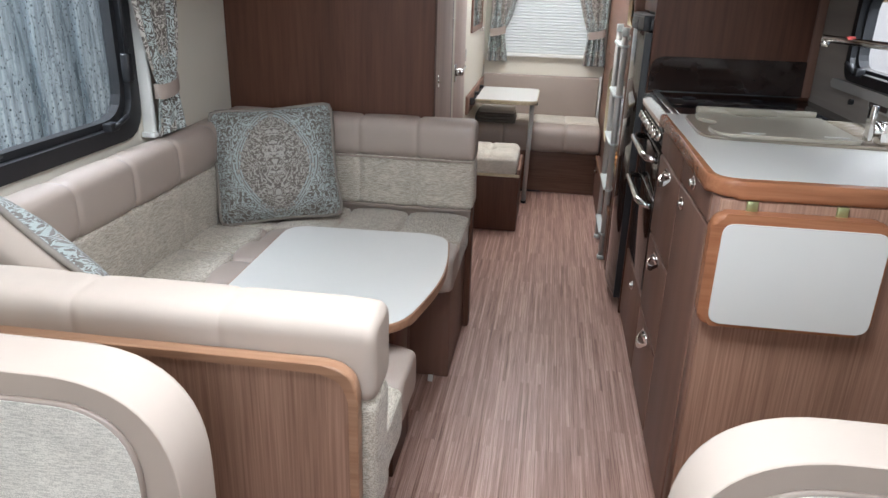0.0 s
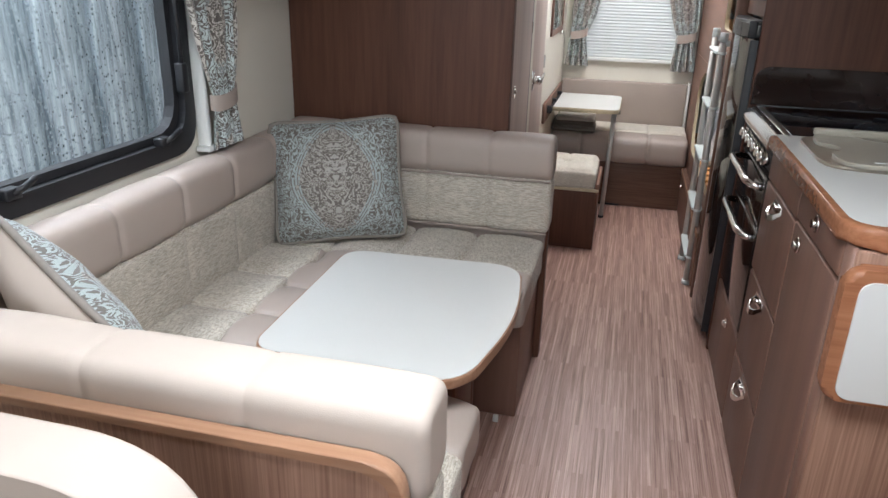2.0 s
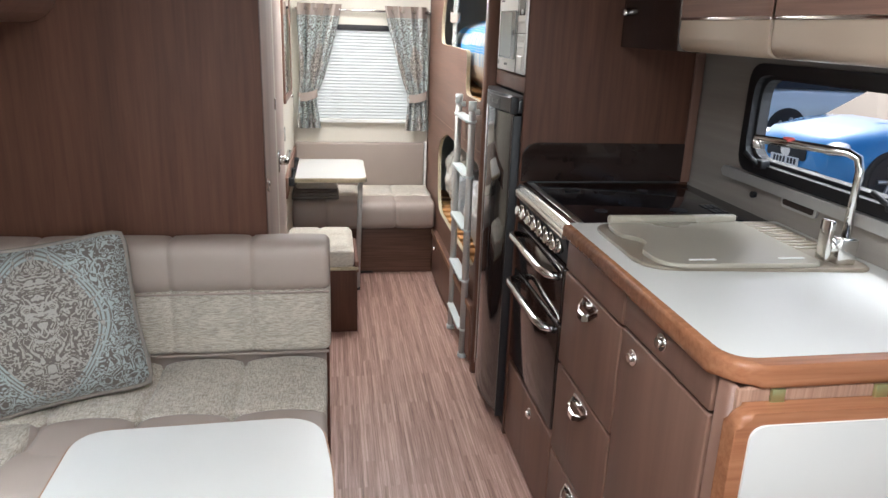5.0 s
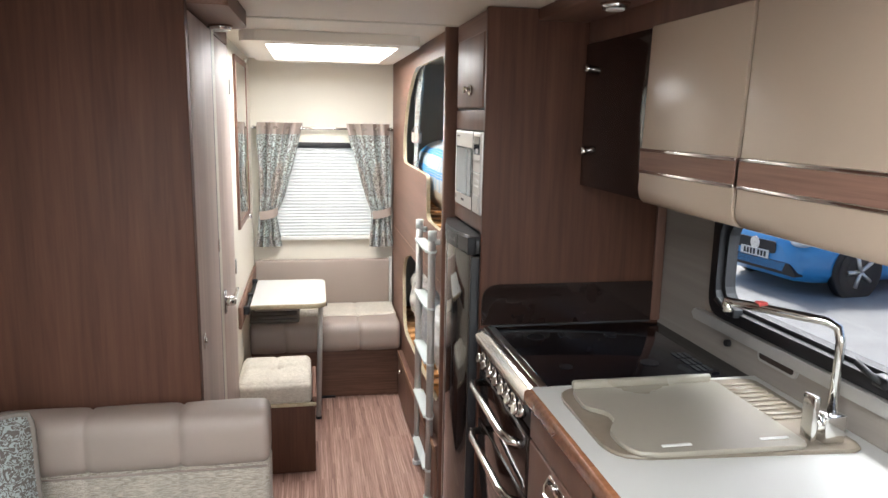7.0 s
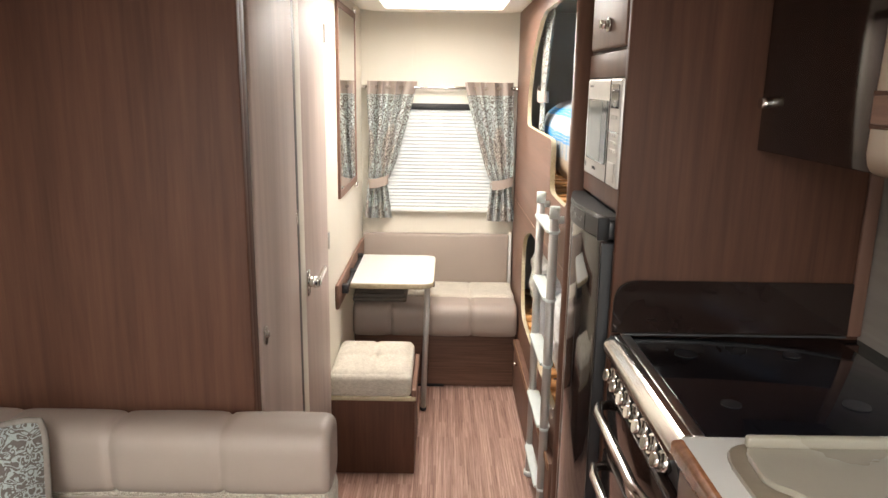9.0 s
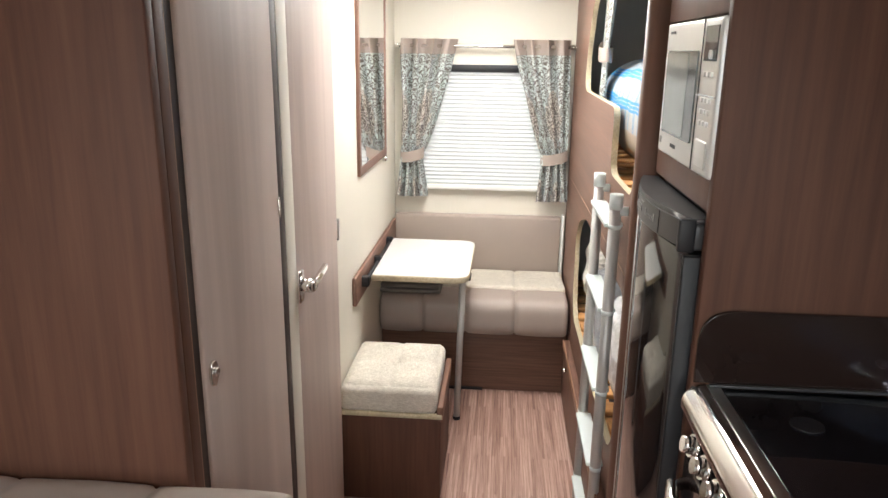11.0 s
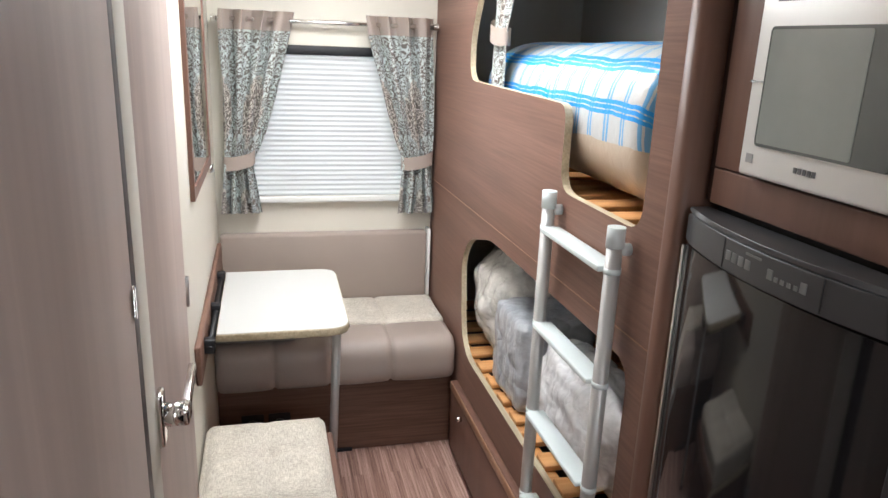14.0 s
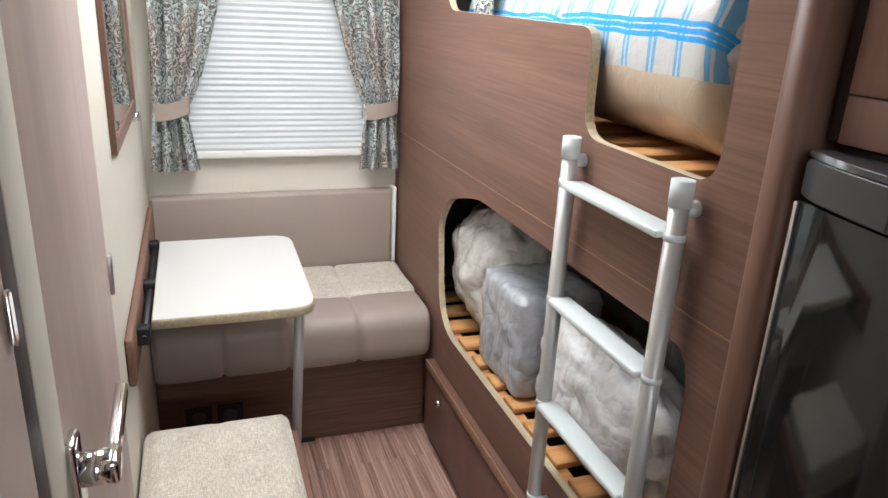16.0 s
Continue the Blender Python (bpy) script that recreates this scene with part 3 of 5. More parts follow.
flap = thing("worktop_flap", (0.53, 1.58, 0.62), "folded white laminate worktop flap with cherry edge", "worktop flap")
b = slab(bmesh.new(), rounded(rect(0.345, 0.70, 0.620, 0.876), 0.035, 8), "y", 1.568, 1.603, 0.011, 4)
part("wooden_edge", b, CHERRY_X, flap, "rounded cherry wood edging")
part("surface", slab(bmesh.new(), rounded(rect(0.368, 0.695, 0.628, 0.856), 0.028, 8), "y", 1.564, 1.57, 0.001), LAMINATE, flap, "off-white laminate face")
for x in (0.427, 0.605):
    part("bracket", one(x - 0.011, x + 0.011, 1.597, 1.604, 0.868, 0.897, 0.001), BRASS, flap, "small brass-coloured hinge bracket")

# cooker
cook = thing("cooker", (0.62, 2.66, 0.31), "black glass cooker with a chrome rail and oven doors", "cooker")
CY0, CY1 = 2.414, 2.914
part("body", one(KX + 0.02, RIGHT - 0.06, CY0, CY1, 0.314, 0.925), BLACK, cook)
part("hob_border", one(KX + 0.0165, KX + 0.038, CY0 + 0.002, CY1 - 0.002, 0.926, 0.938, 0.002), BRUSHED, cook, "brushed steel border strip")
part("hob", one(KX + 0.0385, RIGHT - 0.062, CY0 + 0.002, CY1 - 0.002, 0.926, 0.936, 0.003), BLACK_GLASS, cook, "black glass hob")
b = slab(bmesh.new(), rounded([(KX - 0.02, 0.893), (KX - 0.02, 0.912), (KX - 0.002, 0.937), (KX + 0.016, 0.939), (KX + 0.016, 0.893)], [0.004, 0.012, 0.012, 0.002, 0], 4), "y", CY0 + 0.001, CY1 - 0.001)
part("front_rail", b, CHROME, cook, "chrome front rail")
b = bmesh.new()
slab(b, [(KX + 0.012, 0.815), (KX - 0.008, 0.893), (KX + 0.03, 0.893), (KX + 0.03, 0.815)], "y", CY0 + 0.002, CY1 - 0.002)
part("control_panel", b, BLACK, cook)
for i in range(7):
    y = CY0 + 0.06 + i * 0.063
    c = rod(bmesh.new(), (KX + 0.004, y, 0.853), (KX - 0.014, y, 0.858), 0.019, 18)
    rod(c, (KX - 0.014, y, 0.858), (KX - 0.028, y, 0.861), 0.015, 18, 0.013)
    part("knob", c, CHROME, cook, "chrome control knob")
for z0, z1, hz in ((0.655, 0.81, 0.78), (0.325, 0.65, 0.625)):
    d = part("oven_door", one(KX - 0.006, KX + 0.018, CY0 + 0.004, CY1 - 0.004, z0, z1, 0.006, 3), SMOKED, cook, "dark glass oven door")
    c = bmesh.new()
    pipe(c, [(KX - 0.004, CY0 + 0.04, hz - 0.005), (KX - 0.035, CY0 + 0.055, hz), (KX - 0.045, CY0 + 0.1, hz + 0.002), (KX - 0.045, CY1 - 0.1, hz + 0.002), (KX - 0.035, CY1 - 0.055, hz), (KX - 0.004, CY1 - 0.04, hz - 0.005)], 0.011, 10)
    part("handle", c, CHROME, d, "chrome bar handle")
for x, y, r in ((0.49, 2.79, 0.06), (0.49, 2.54, 0.045), (0.72, 2.79, 0.045), (0.72, 2.54, 0.06)):
    c = rod(bmesh.new(), (x, y, 0.9362), (x, y, 0.9385), r * 0.4, 24)
    part("burner", c, BLACK, cook)
for i in range(9):
    part("vent_slot", one(0.815 + (i % 3) * 0.016, 0.825 + (i % 3) * 0.016, CY0 + 0.05 + (i // 3) * 0.05, CY0 + 0.09 + (i // 3) * 0.05, 0.9362, 0.938), RUBBER, cook)
shelf = one(RIGHT - 0.06, RIGHT - 0.003, CY0, CY1, 0.90, 0.93)
structure("trim_hob_back", shelf, BLACK_GLASS, "black strip behind the hob")
lid = slab(bmesh.new(), rounded(rect(KX - 0.004, RIGHT - 0.033, 0.941, 1.067), [0, 0, 0.006, 0.055], 6), "y", 2.908, 2.916, 0.002)
lidob = tagged(part("hob_splashback", lid, SMOKED), "smoked brown glass splashback behind the hob", "splashback")

part("foot_rail", one(KX + 0.02, RIGHT - 0.04, 2.9, 2.9075, 0.9375, 0.942, 0.001), FRIDGE_GREY, lidob, "thin steel hinge rail")

# sink
sink = thing("sink", (0.64, 2.2, 0.937), "brown composite sink with a taupe cutting board lid", "sink")
SO = rounded([(0.395, 2.035), (0.90, 1.995), (0.905, 2.375), (0.40, 2.38)], [0.07, 0.03, 0.02, 0.07], 6)
part("rim", slab(bmesh.new(), SO, "z", 0.9378, 0.947, 0.004), SINK, sink)
BO = rounded([(0.428, 2.02), (0.785, 2.008), (0.788, 2.35), (0.43, 2.352), (0.422, 2.245), (0.452, 2.222), (0.468, 2.19), (0.448, 2.155), (0.426, 2.125)], [0.07, 0.02, 0.015, 0.03, 0.012, 0.02, 0.02, 0.02, 0.03], 5)
lid = part("cutting_board", slab(bmesh.new(), BO, "z", 0.9475, 0.958, 0.004, 3), BOARD, sink, "glossy taupe cutting board")
part("upstand", one(0.432, 0.775, 2.338, 2.353, 0.956, 0.976, 0.006, 3), BOARD, lid)
for x in (0.495, 0.70):
    part("grip", one(x, x + 0.06, 2.036, 2.045, 0.958, 0.9605, 0.002), WHITE, lid)
for i in range(9):
    part("drainer_rib", one(0.80, 0.885, 2.14 + i * 0.024, 2.15 + i * 0.024, 0.9465, 0.951, 0.002), SINK, sink)
tap = thing("mixer_tap", (0.845, 2.04, 0.947), "square chrome mixer tap with a swan neck", "tap")
part("base", one(0.825, 0.87, 2.02, 2.06, 0.9472, 1.005, 0.004), CHROME, tap)
c = bmesh.new()
pipe(c, [(0.85, 2.04, 1.0), (0.85, 2.04, 1.15), (0.846, 2.046, 1.175), (0.83, 2.06, 1.185), (0.70, 2.20, 1.193)], 0.0095, 8)
rod(c, (0.705, 2.195, 1.193), (0.705, 2.195, 1.172), 0.011)
part("spout", c, CHROME, tap, "slim chrome swan neck")
part("lever", one(0.795, 0.808, 2.022, 2.056, 0.955, 1.045, 0.003), CHROME, tap, "flat chrome lever")
part("body", rod(bmesh.new(), (0.808, 2.04, 0.985), (0.83, 2.04, 0.985), 0.018), CHROME, tap)
part("splash_tag", one(0.742, 0.760, 2.142, 2.16, 1.193, 1.2025, 0.001), plain("red_tag", (0.7, 0.1, 0.09), 0.5), tap, "small red tag")
sock = tagged(part("wall_socket", slab(bmesh.new(), rounded(rect(2.255, 2.40, 0.985, 1.018), 0.012), "x", RIGHT - 0.008, RIGHT - 0.001, 0.003), SILVER), "grey recessed wall grip under the window", "socket")
part("recess", slab(bmesh.new(), rounded(rect(2.265, 2.39, 0.992, 1.010), 0.008), "x", RIGHT - 0.0095, RIGHT - 0.0075), DARK, sock)
tagged(part("wall_button", rod(bmesh.new(), (RIGHT, 2.53, 0.985), (RIGHT - 0.012, 2.53, 0.985), 0.009), BLACK), "small dark wall button above the worktop", "button")

# tall unit
structure("wall_tall_unit", one(0.353, RIGHT - 0.002, 2.918, 2.94, 0.002, TOP - 0.002, 0.003), WOOD_Z, "dark walnut panel beside the hob")
structure("trim_tall_unit", one(RIGHT - 0.035, RIGHT - 0.003, 2.905, 2.917, 0.94, 1.36, 0.004), FRONT, "thin wooden corner batten")
tall = thing("tall_cabinet", (0.65, 3.15, 0), "tall taupe wood cabinet around the fridge and oven", "cabinet")
part("body", one(0.372, RIGHT - 0.003, 2.942, 3.395, 1.215, TOP - 0.003), DARK, tall)
part("side", one(0.42, RIGHT - 0.003, 3.375, 3.395, 0.002, 1.213), WOOD_Z, tall)
part("panel", one(0.362, 0.3719, 2.942, 3.372, 1.215, 1.268, 0.002), FRONT, tall)
part("panel", one(0.362, 0.3719, 2.942, 3.372, 1.522, 1.582, 0.002), FRONT, tall)
part("panel", one(0.362, 0.3719, 3.3, 3.372, 1.27, 1.52, 0.002), FRONT, tall)
d = part("cupboard_door", one(0.35, 0.3715, 2.945, 3.31, 1.59, 1.806, 0.006, 3), FRONT, tall)
c = rod(bmesh.new(), (0.35, 3.1, 1.643), (0.343, 3.1, 1.643), 0.016, 18)
rod(c, (0.343, 3.1, 1.643), (0.325, 3.1, 1.643), 0.01, 16)
part("knob", c, CHROME, d, "round chrome knob")
part("cornice", one(0.362, 0.3719, 2.942, 3.372, 1.81, TOP - 0.004), WOOD_Y, tall)
post = one(0.325, 0.42, 3.398, 3.442, 0.002, TOP - 0.003, 0.018, 4, only=lambda d, m: abs(d.z) > 0.9 and m.x < 0.4)
structure("trim_bunk_post", post, FRONT, "rounded brown corner post of the bunk")

mw = thing("microwave", (0.5, 3.13, 1.275), "silver built-in microwave with a grey glass door", "microwave")
part("case", one(0.365, 0.7, 2.934, 3.294, 1.274, 1.516), BLACK, mw)
part("front_frame", one(0.345, 0.364, 2.932, 3.296, 1.273, 1.518, 0.006, 3), STEEL_FACE, mw, "silver front")
part("door_glass", slab(bmesh.new(), rounded(rect(3.046, 3.266, 1.316, 1.468), 0.006), "x", 0.342, 0.3455, 0.001), plain("grey_door_glass", (0.10, 0.11, 0.105), 0.12), mw, "dark grey glass")
part("window_inset", slab(bmesh.new(), rounded(rect(3.10, 3.262, 1.32, 1.464), 0.004), "x", 0.3412, 0.3425), plain("mesh_door_glass", (0.27, 0.29, 0.27), 0.16), mw)
part("door_gap", one(0.3435, 0.346, 3.028, 3.031, 1.276, 1.516), BLACK, mw)
part("trim_line", one(0.3435, 0.346, 2.934, 3.294, 1.397, 1.400), CHROME, mw)
part("display", one(0.343, 0.346, 2.944, 3.012, 1.452, 1.505), BLACK_GLASS, mw, "black display panel")
part("dial", rod(bmesh.new(), (0.343, 2.967, 1.462), (0.3395, 2.967, 1.462), 0.007, 18), WHITE, mw)
for i in range(12):
    part("button", one(0.342, 0.346, 2.954 + (i % 3) * 0.02, 2.966 + (i % 3) * 0.02, 1.352 + (i // 3) * 0.018 + (0.022 if i > 8 else 0), 1.360 + (i // 3) * 0.018 + (0.022 if i > 8 else 0), 0.001), WHITE, mw)
part("opener", one(0.342, 0.346, 2.947, 3.012, 1.285, 1.33, 0.003), STEEL_FACE, mw)
GREYMARK = plain("grey_print", (0.12, 0.12, 0.12), 0.5)
for k, (y, w) in enumerate(((3.15, 0.007), (3.158, 0.006), (3.166, 0.006), (3.174, 0.007), (3.182, 0.006))):
    part("maker_mark", one(0.3438, 0.346, y, y + w * 0.85, 1.293, 1.3, 0.0), GREYMARK, mw)
part("eco_mark", one(0.3438, 0.346, 3.227, 3.264, 1.498, 1.503), GREYMARK, mw)
part("corner_mark", one(0.3438, 0.346, 3.267, 3.28, 1.292, 1.304), plain("pale_print", (0.35, 0.35, 0.35), 0.5), mw)

# fridge with a bowed front
fr = thing("fridge", (0.6, 3.17, 0), "glossy black bow-fronted fridge with a grey control strip", "fridge")
FY0, FY1 = 2.955, 3.384


def bow(n=18, depth=0.03, x=0.352):
    pts = [(x + 0.02, FY1), (x + 0.02, FY0)]
    for i in range(n + 1):
        t = i / n
        pts.append((x - 0.012 - depth * (1 - (2 * t - 1) ** 2), FY0 + (FY1 - FY0) * t))
    return pts


part("carcass", one(0.387, RIGHT - 0.005, FY0, FY1, 0.03, 1.208), BLACK, fr)
fridge_door = part("door", slab(bmesh.new(), bow(), "z", 0.06, 1.147, 0.004), FRIDGE_GLOSS, fr, "glossy black bowed door")
fridge_door.data.set_sharp_from_angle(angle=radians(30))
part("control_strip", slab(bmesh.new(), bow(depth=0.036, x=0.35), "z", 1.152, 1.197, 0.006, 3), FRIDGE_GREY, fr, "graphite control strip")
part("top_cap", slab(bmesh.new(), bow(depth=0.035, x=0.351), "z", 1.198, 1.206, 0.003), FRIDGE_GREY, fr)
part("side_handle", one(0.328, 0.375, FY0 - 0.008, FY0 + 0.004, 0.06, 1.145, 0.003), BLACK, fr)
part("side_trim", one(0.335, 0.375, FY1 - 0.001, FY1 + 0.004, 0.06, 1.145, 0.001), BRUSHED, fr, "brushed metal edge")
def on_bow(y):
    return 0.338 - 0.036 * (1 - (2 * (y - FY0) / (FY1 - FY0) - 1) ** 2)


GREY_BUTTON = plain("grey_button", (0.16, 0.16, 0.16), 0.4)
for i in range(4):
    y = 3.232 - i * 0.0145
    part("button", one(on_bow(y) - 0.0012, 0.33, y - 0.005, y + 0.005, 1.168, 1.181, 0.0005), GREY_BUTTON, fr)
for i in range(6):
    y, w = 3.146 - i * 0.0105, 0.0048 if i in (0, 5) else 0.003
    part("indicator", one(on_bow(y) - 0.001, 0.33, y - w, y + w, 1.169, 1.169 + (0.013 if i in (0, 5) else 0.006)), GREY_BUTTON, fr)
part("maker_mark", one(on_bow(3.18) - 0.001, 0.33, 3.164, 3.194, 1.187, 1.190), GREY_BUTTON, fr)
for y in (3.068, 3.245):
    part("seam", one(on_bow(y) - 0.0008, 0.33, y - 0.001, y + 0.001, 1.154, 1.196), BLACK, fr)
part("handle_end", one(0.318, 0.345, FY0 - 0.004, FY0 + 0.012, 1.15, 1.205, 0.003), BLACK, fr, "square black handle end")
part("plinth", one(0.365, 0.42, FY0, FY1, 0.002, 0.058), DARK, fr)

# lockers over the kitchen
def locker(y0, y1):
    lk = thing("overhead_locker", (0.75, (y0 + y1) / 2, 1.37), "glossy beige overhead locker with wood band and chrome lines", "locker", "lockers over the kitchen")
    prof = rounded([(0.61, 1.765), (0.602, 1.38), (0.93, 1.372), (0.93, 1.765)], [0.0, 0.035, 0, 0], 6)
    part("body", slab(bmesh.new(), [(x + 0.006, z) for x, z in prof], "y", y0 + 0.002, y1 - 0.002), DARK, lk)
    prof2 = rounded([(0.600, 1.765), (0.590, 1.372), (0.66, 1.37), (0.66, 1.765)], [0.004, 0.04, 0, 0], 6)
    d = part("door", slab(bmesh.new(), prof2, "y", y0 + 0.003, y1 - 0.003, 0.003), LOCKER, lk)
    part("band", one(0.590, 0.605, y0 + 0.003, y1 - 0.003, 1.444, 1.497), WOOD_Y, d, "wood effect band")
    for z in (1.447, 1.495):
        part("chrome_line", one(0.588, 0.605, y0 + 0.003, y1 - 0.003, z - 0.004, z + 0.004, 0.002), CHROME, d)
    return lk


for y0, y1 in ((2.035, 2.412), (1.652, 2.03), (1.27, 1.647)):
    locker(y0, y1)
cn = thing("corner_cupboard", (0.75, 2.68, 1.36), "dark smoked glass corner cupboard with chrome knobs", "cupboard")
part("body", one(0.665, RIGHT - 0.003, 2.418, 2.915, 1.372, 1.772), DARK, cn)
gd = part("glass_door", one(0.648, 0.66, 2.42, 2.912, 1.368, 1.774, 0.002), SMOKED, cn, "smoked glass door")
for z in (1.47, 1.705):
    part("knob", rod(bmesh.new(), (0.66, 2.89, z), (0.634, 2.89, z), 0.012, 18), CHROME, gd, "round chrome knob")
structure("trim_locker_fascia", one(0.655, RIGHT - 0.003, 1.285, 2.915, 1.776, TOP - 0.003, 0.002), FRONT, "wooden fascia above the lockers")
b = slab(bmesh.new(), rounded([(0.50, 1.3), (0.653, 1.3), (0.653, 2.915), (0.50, 2.915)], 0.0), "z", 1.835, TOP - 0.002, 0.003)
structure("trim_light_pelmet", b, WOOD_Y, "dark wood pelmet board under the ceiling")


def downlight(x, y, z):
    d = thing("downlight", (x, y, z), "small round chrome downlight, switched off", "downlight", "downlights")
    part("ring", rod(bmesh.new(), (x, y, z), (x, y, z - 0.014), 0.036, 24, 0.03), CHROME, d, "chrome ring")
    part("lens", rod(bmesh.new(), (x, y, z - 0.0142), (x, y, z - 0.018), 0.022, 20), WHITE, d)


downlight(0.575, 2.56, 1.834)
lp = slab(bmesh.new(), rounded([(-0.7, 2.8), (-0.34, 2.8), (-0.33, 3.33), (-0.7, 3.33)], [0, 0.02, 0.08, 0], 5), "z", 1.822, TOP - 0.002, 0.004)
structure("trim_door_pelmet", lp, WOOD_Y, "dark wood pelmet board above the doors")
downlight(-0.405, 3.22, 1.821)

# ---- dinette ----
sofa = thing("dinette_sofa", (-0.75, 1.9, 0), "U-shaped taupe and woven oatmeal dinette sofa on walnut base", "sofa")
SEAT = 0.49
part("base", one(LEFT + 0.002, -0.285, 2.26, 2.722, 0.002, 0.375, 0.006), FRONT, sofa, "taupe wood bench base")
part("base", one(LEFT + 0.002, -0.80, 1.62, 2.258, 0.002, 0.375), FRONT, sofa)
part("base", one(LEFT + 0.002, -0.325, 1.016, 1.5, 0.002, 0.375, 0.006), FRONT, sofa)
part("end_upright", one(-0.30, -0.262, 2.66, 2.722, 0.002, 0.80, 0.008, 3), WOOD_Z, sofa, "walnut end upright")
part("seat_base", one(LEFT + 0.004, -0.80, 1.02, 2.70, 0.376, 0.474, 0.01), LEATHER, sofa)
# seat cushions: woven field and smooth front band
thirds = [-1.13, -0.93, -0.715, -0.495, -0.268]
part("seat_cushion", quilt("x", thirds, roll(2.31, 2.612, 0.377, SEAT, 0.02), 0.022, puff=0.012), WEAVE, sofa, "woven oatmeal seat")
part("seat_front", quilt("x", [-0.97, -0.93, -0.715, -0.495, -0.266], roll(2.13, 2.318, 0.377, SEAT + 0.001, 0.035), 0.022, puff=0.012), LEATHER, sofa, "smooth taupe seat front")
part("seat_cushion", quilt("y", steps(1.1, 2.32, 5), roll(-1.14, -0.945, 0.377, SEAT, 0.018), 0.022, puff=0.012), WEAVE, sofa, "woven oatmeal seat")
part("seat_front", quilt("y", steps(1.1, 2.20, 6), roll(-0.952, -0.72, 0.377, SEAT + 0.001, 0.035), 0.022, puff=0.012), LEATHER, sofa, "smooth taupe seat front")
part("seat_cushion", quilt("x", steps(-0.93, -0.272, 3), roll(1.11, 1.405, 0.377, SEAT, 0.02), 0.022, puff=0.012), WEAVE, sofa, "woven oatmeal seat")
part("seat_front", quilt("x", steps(-0.93, -0.275, 3), roll(1.398, 1.59, 0.377, SEAT + 0.001, 0.04), 0.022, puff=0.012), LEATHER, sofa, "smooth taupe seat front")
# backrests: woven lower part and smooth top roll
xs = [-1.20, -1.02, -0.90, -0.685, -0.47, -0.256]
part("backrest", quilt("x", xs, roll(2.60, 2.715, SEAT + 0.022, 0.70, 0.02), 0.004), WEAVE, sofa, "woven oatmeal backrest")
part("backrest_gap", one(-1.2, -0.27, 2.625, 2.71, SEAT - 0.05, SEAT + 0.03), LEATHER, sofa)
part("piping", pipe(bmesh.new(), [(-1.1, 2.598, SEAT + 0.022), (-0.262, 2.598, SEAT + 0.022)], 0.004, 6), LEATHER, sofa)
part("piping", pipe(bmesh.new(), [(-1.1, 2.594, 0.695), (-0.262, 2.594, 0.695)], 0.003, 6), LEATHER, sofa)
part("backrest_top", quilt("x", xs, roll(2.592, 2.72, 0.69, 0.838, 0.05)), LEATHER, sofa, "smooth taupe backrest top")
ys = steps(1.1, 2.60, 6)
part("backrest", quilt("y", ys, roll(-1.222, -1.125, SEAT - 0.03, 0.69, 0.02), 0.004), WEAVE, sofa, "woven oatmeal backrest")
part("backrest_top", quilt("y", ys, roll(-1.226, -1.115, 0.68, 0.832, 0.05)), LEATHER, sofa, "smooth taupe backrest top")
xs = steps(-1.22, -0.238, 4)
part("backrest", quilt("x", xs, roll(1.012, 1.11, SEAT - 0.03, 0.70, 0.02), 0.004), WEAVE, sofa, "woven oatmeal backrest")
part("backrest_top", quilt("x", xs, roll(1.009, 1.125, 0.69, 0.835, 0.035), 0.003), LEATHER_PALE, sofa, "pale suede backrest top")
OUTL = rounded([(LEFT + 0.003, 0.002), (-0.262, 0.002), (-0.262, 0.772), (LEFT + 0.003, 0.772)], [0, 0, 0.05, 0], 6)
scr = tagged(part("seat_screen", slab(bmesh.new(), OUTL, "y", 0.984, 1.006, 0.003), WOOD_LIGHT_Z), "striped walnut screen panel behind the sofa", "panel")
EDG = rounded([(LEFT + 0.003, 0.762), (-0.272, 0.762), (-0.272, 0.002), (-0.258, 0.002), (-0.258, 0.776), (LEFT + 0.003, 0.776)], [0, 0.045, 0, 0, 0.055, 0], 6)
part("edge_strip", slab(bmesh.new(), EDG, "y", 0.981, 1.0065, 0.003), EDGE, scr, "rounded oak edge strip")

table = thing("dinette_table", (-0.5, 1.8, 0), "white laminate dinette table with rounded corners and oak edge", "table")
TB = rounded([(-0.765, 1.50), (-0.30, 1.475), (-0.235, 1.80), (-0.275, 2.12), (-0.775, 2.10)], [0.06, 0.10, 0.5, 0.09, 0.07], 8)
TBI = [((x + 0.505) * 0.985 - 0.505, (y - 1.8) * 0.987 + 1.8) for x, y in TB]
part("edge", slab(bmesh.new(), TB, "z", 0.560, 0.5845, 0.006, 3), EDGE, table, "oak edge")
part("top", slab(bmesh.new(), TBI, "z", 0.562, 0.5862, 0.001), LAMINATE, table, "white laminate top")
part("leg", one(-0.62, -0.36, 1.90, 1.93, 0.002, 0.558, 0.004), WOOD_Z, table, "walnut folding leg panel")
part("leg", one(-0.40, -0.36, 1.70, 1.90, 0.002, 0.558, 0.004), WOOD_Z, table)
part("foot_knob", rod(bmesh.new(), (-0.345, 2.2, 0.03), (-0.33, 2.2, 0.03), 0.012), WHITE, table)


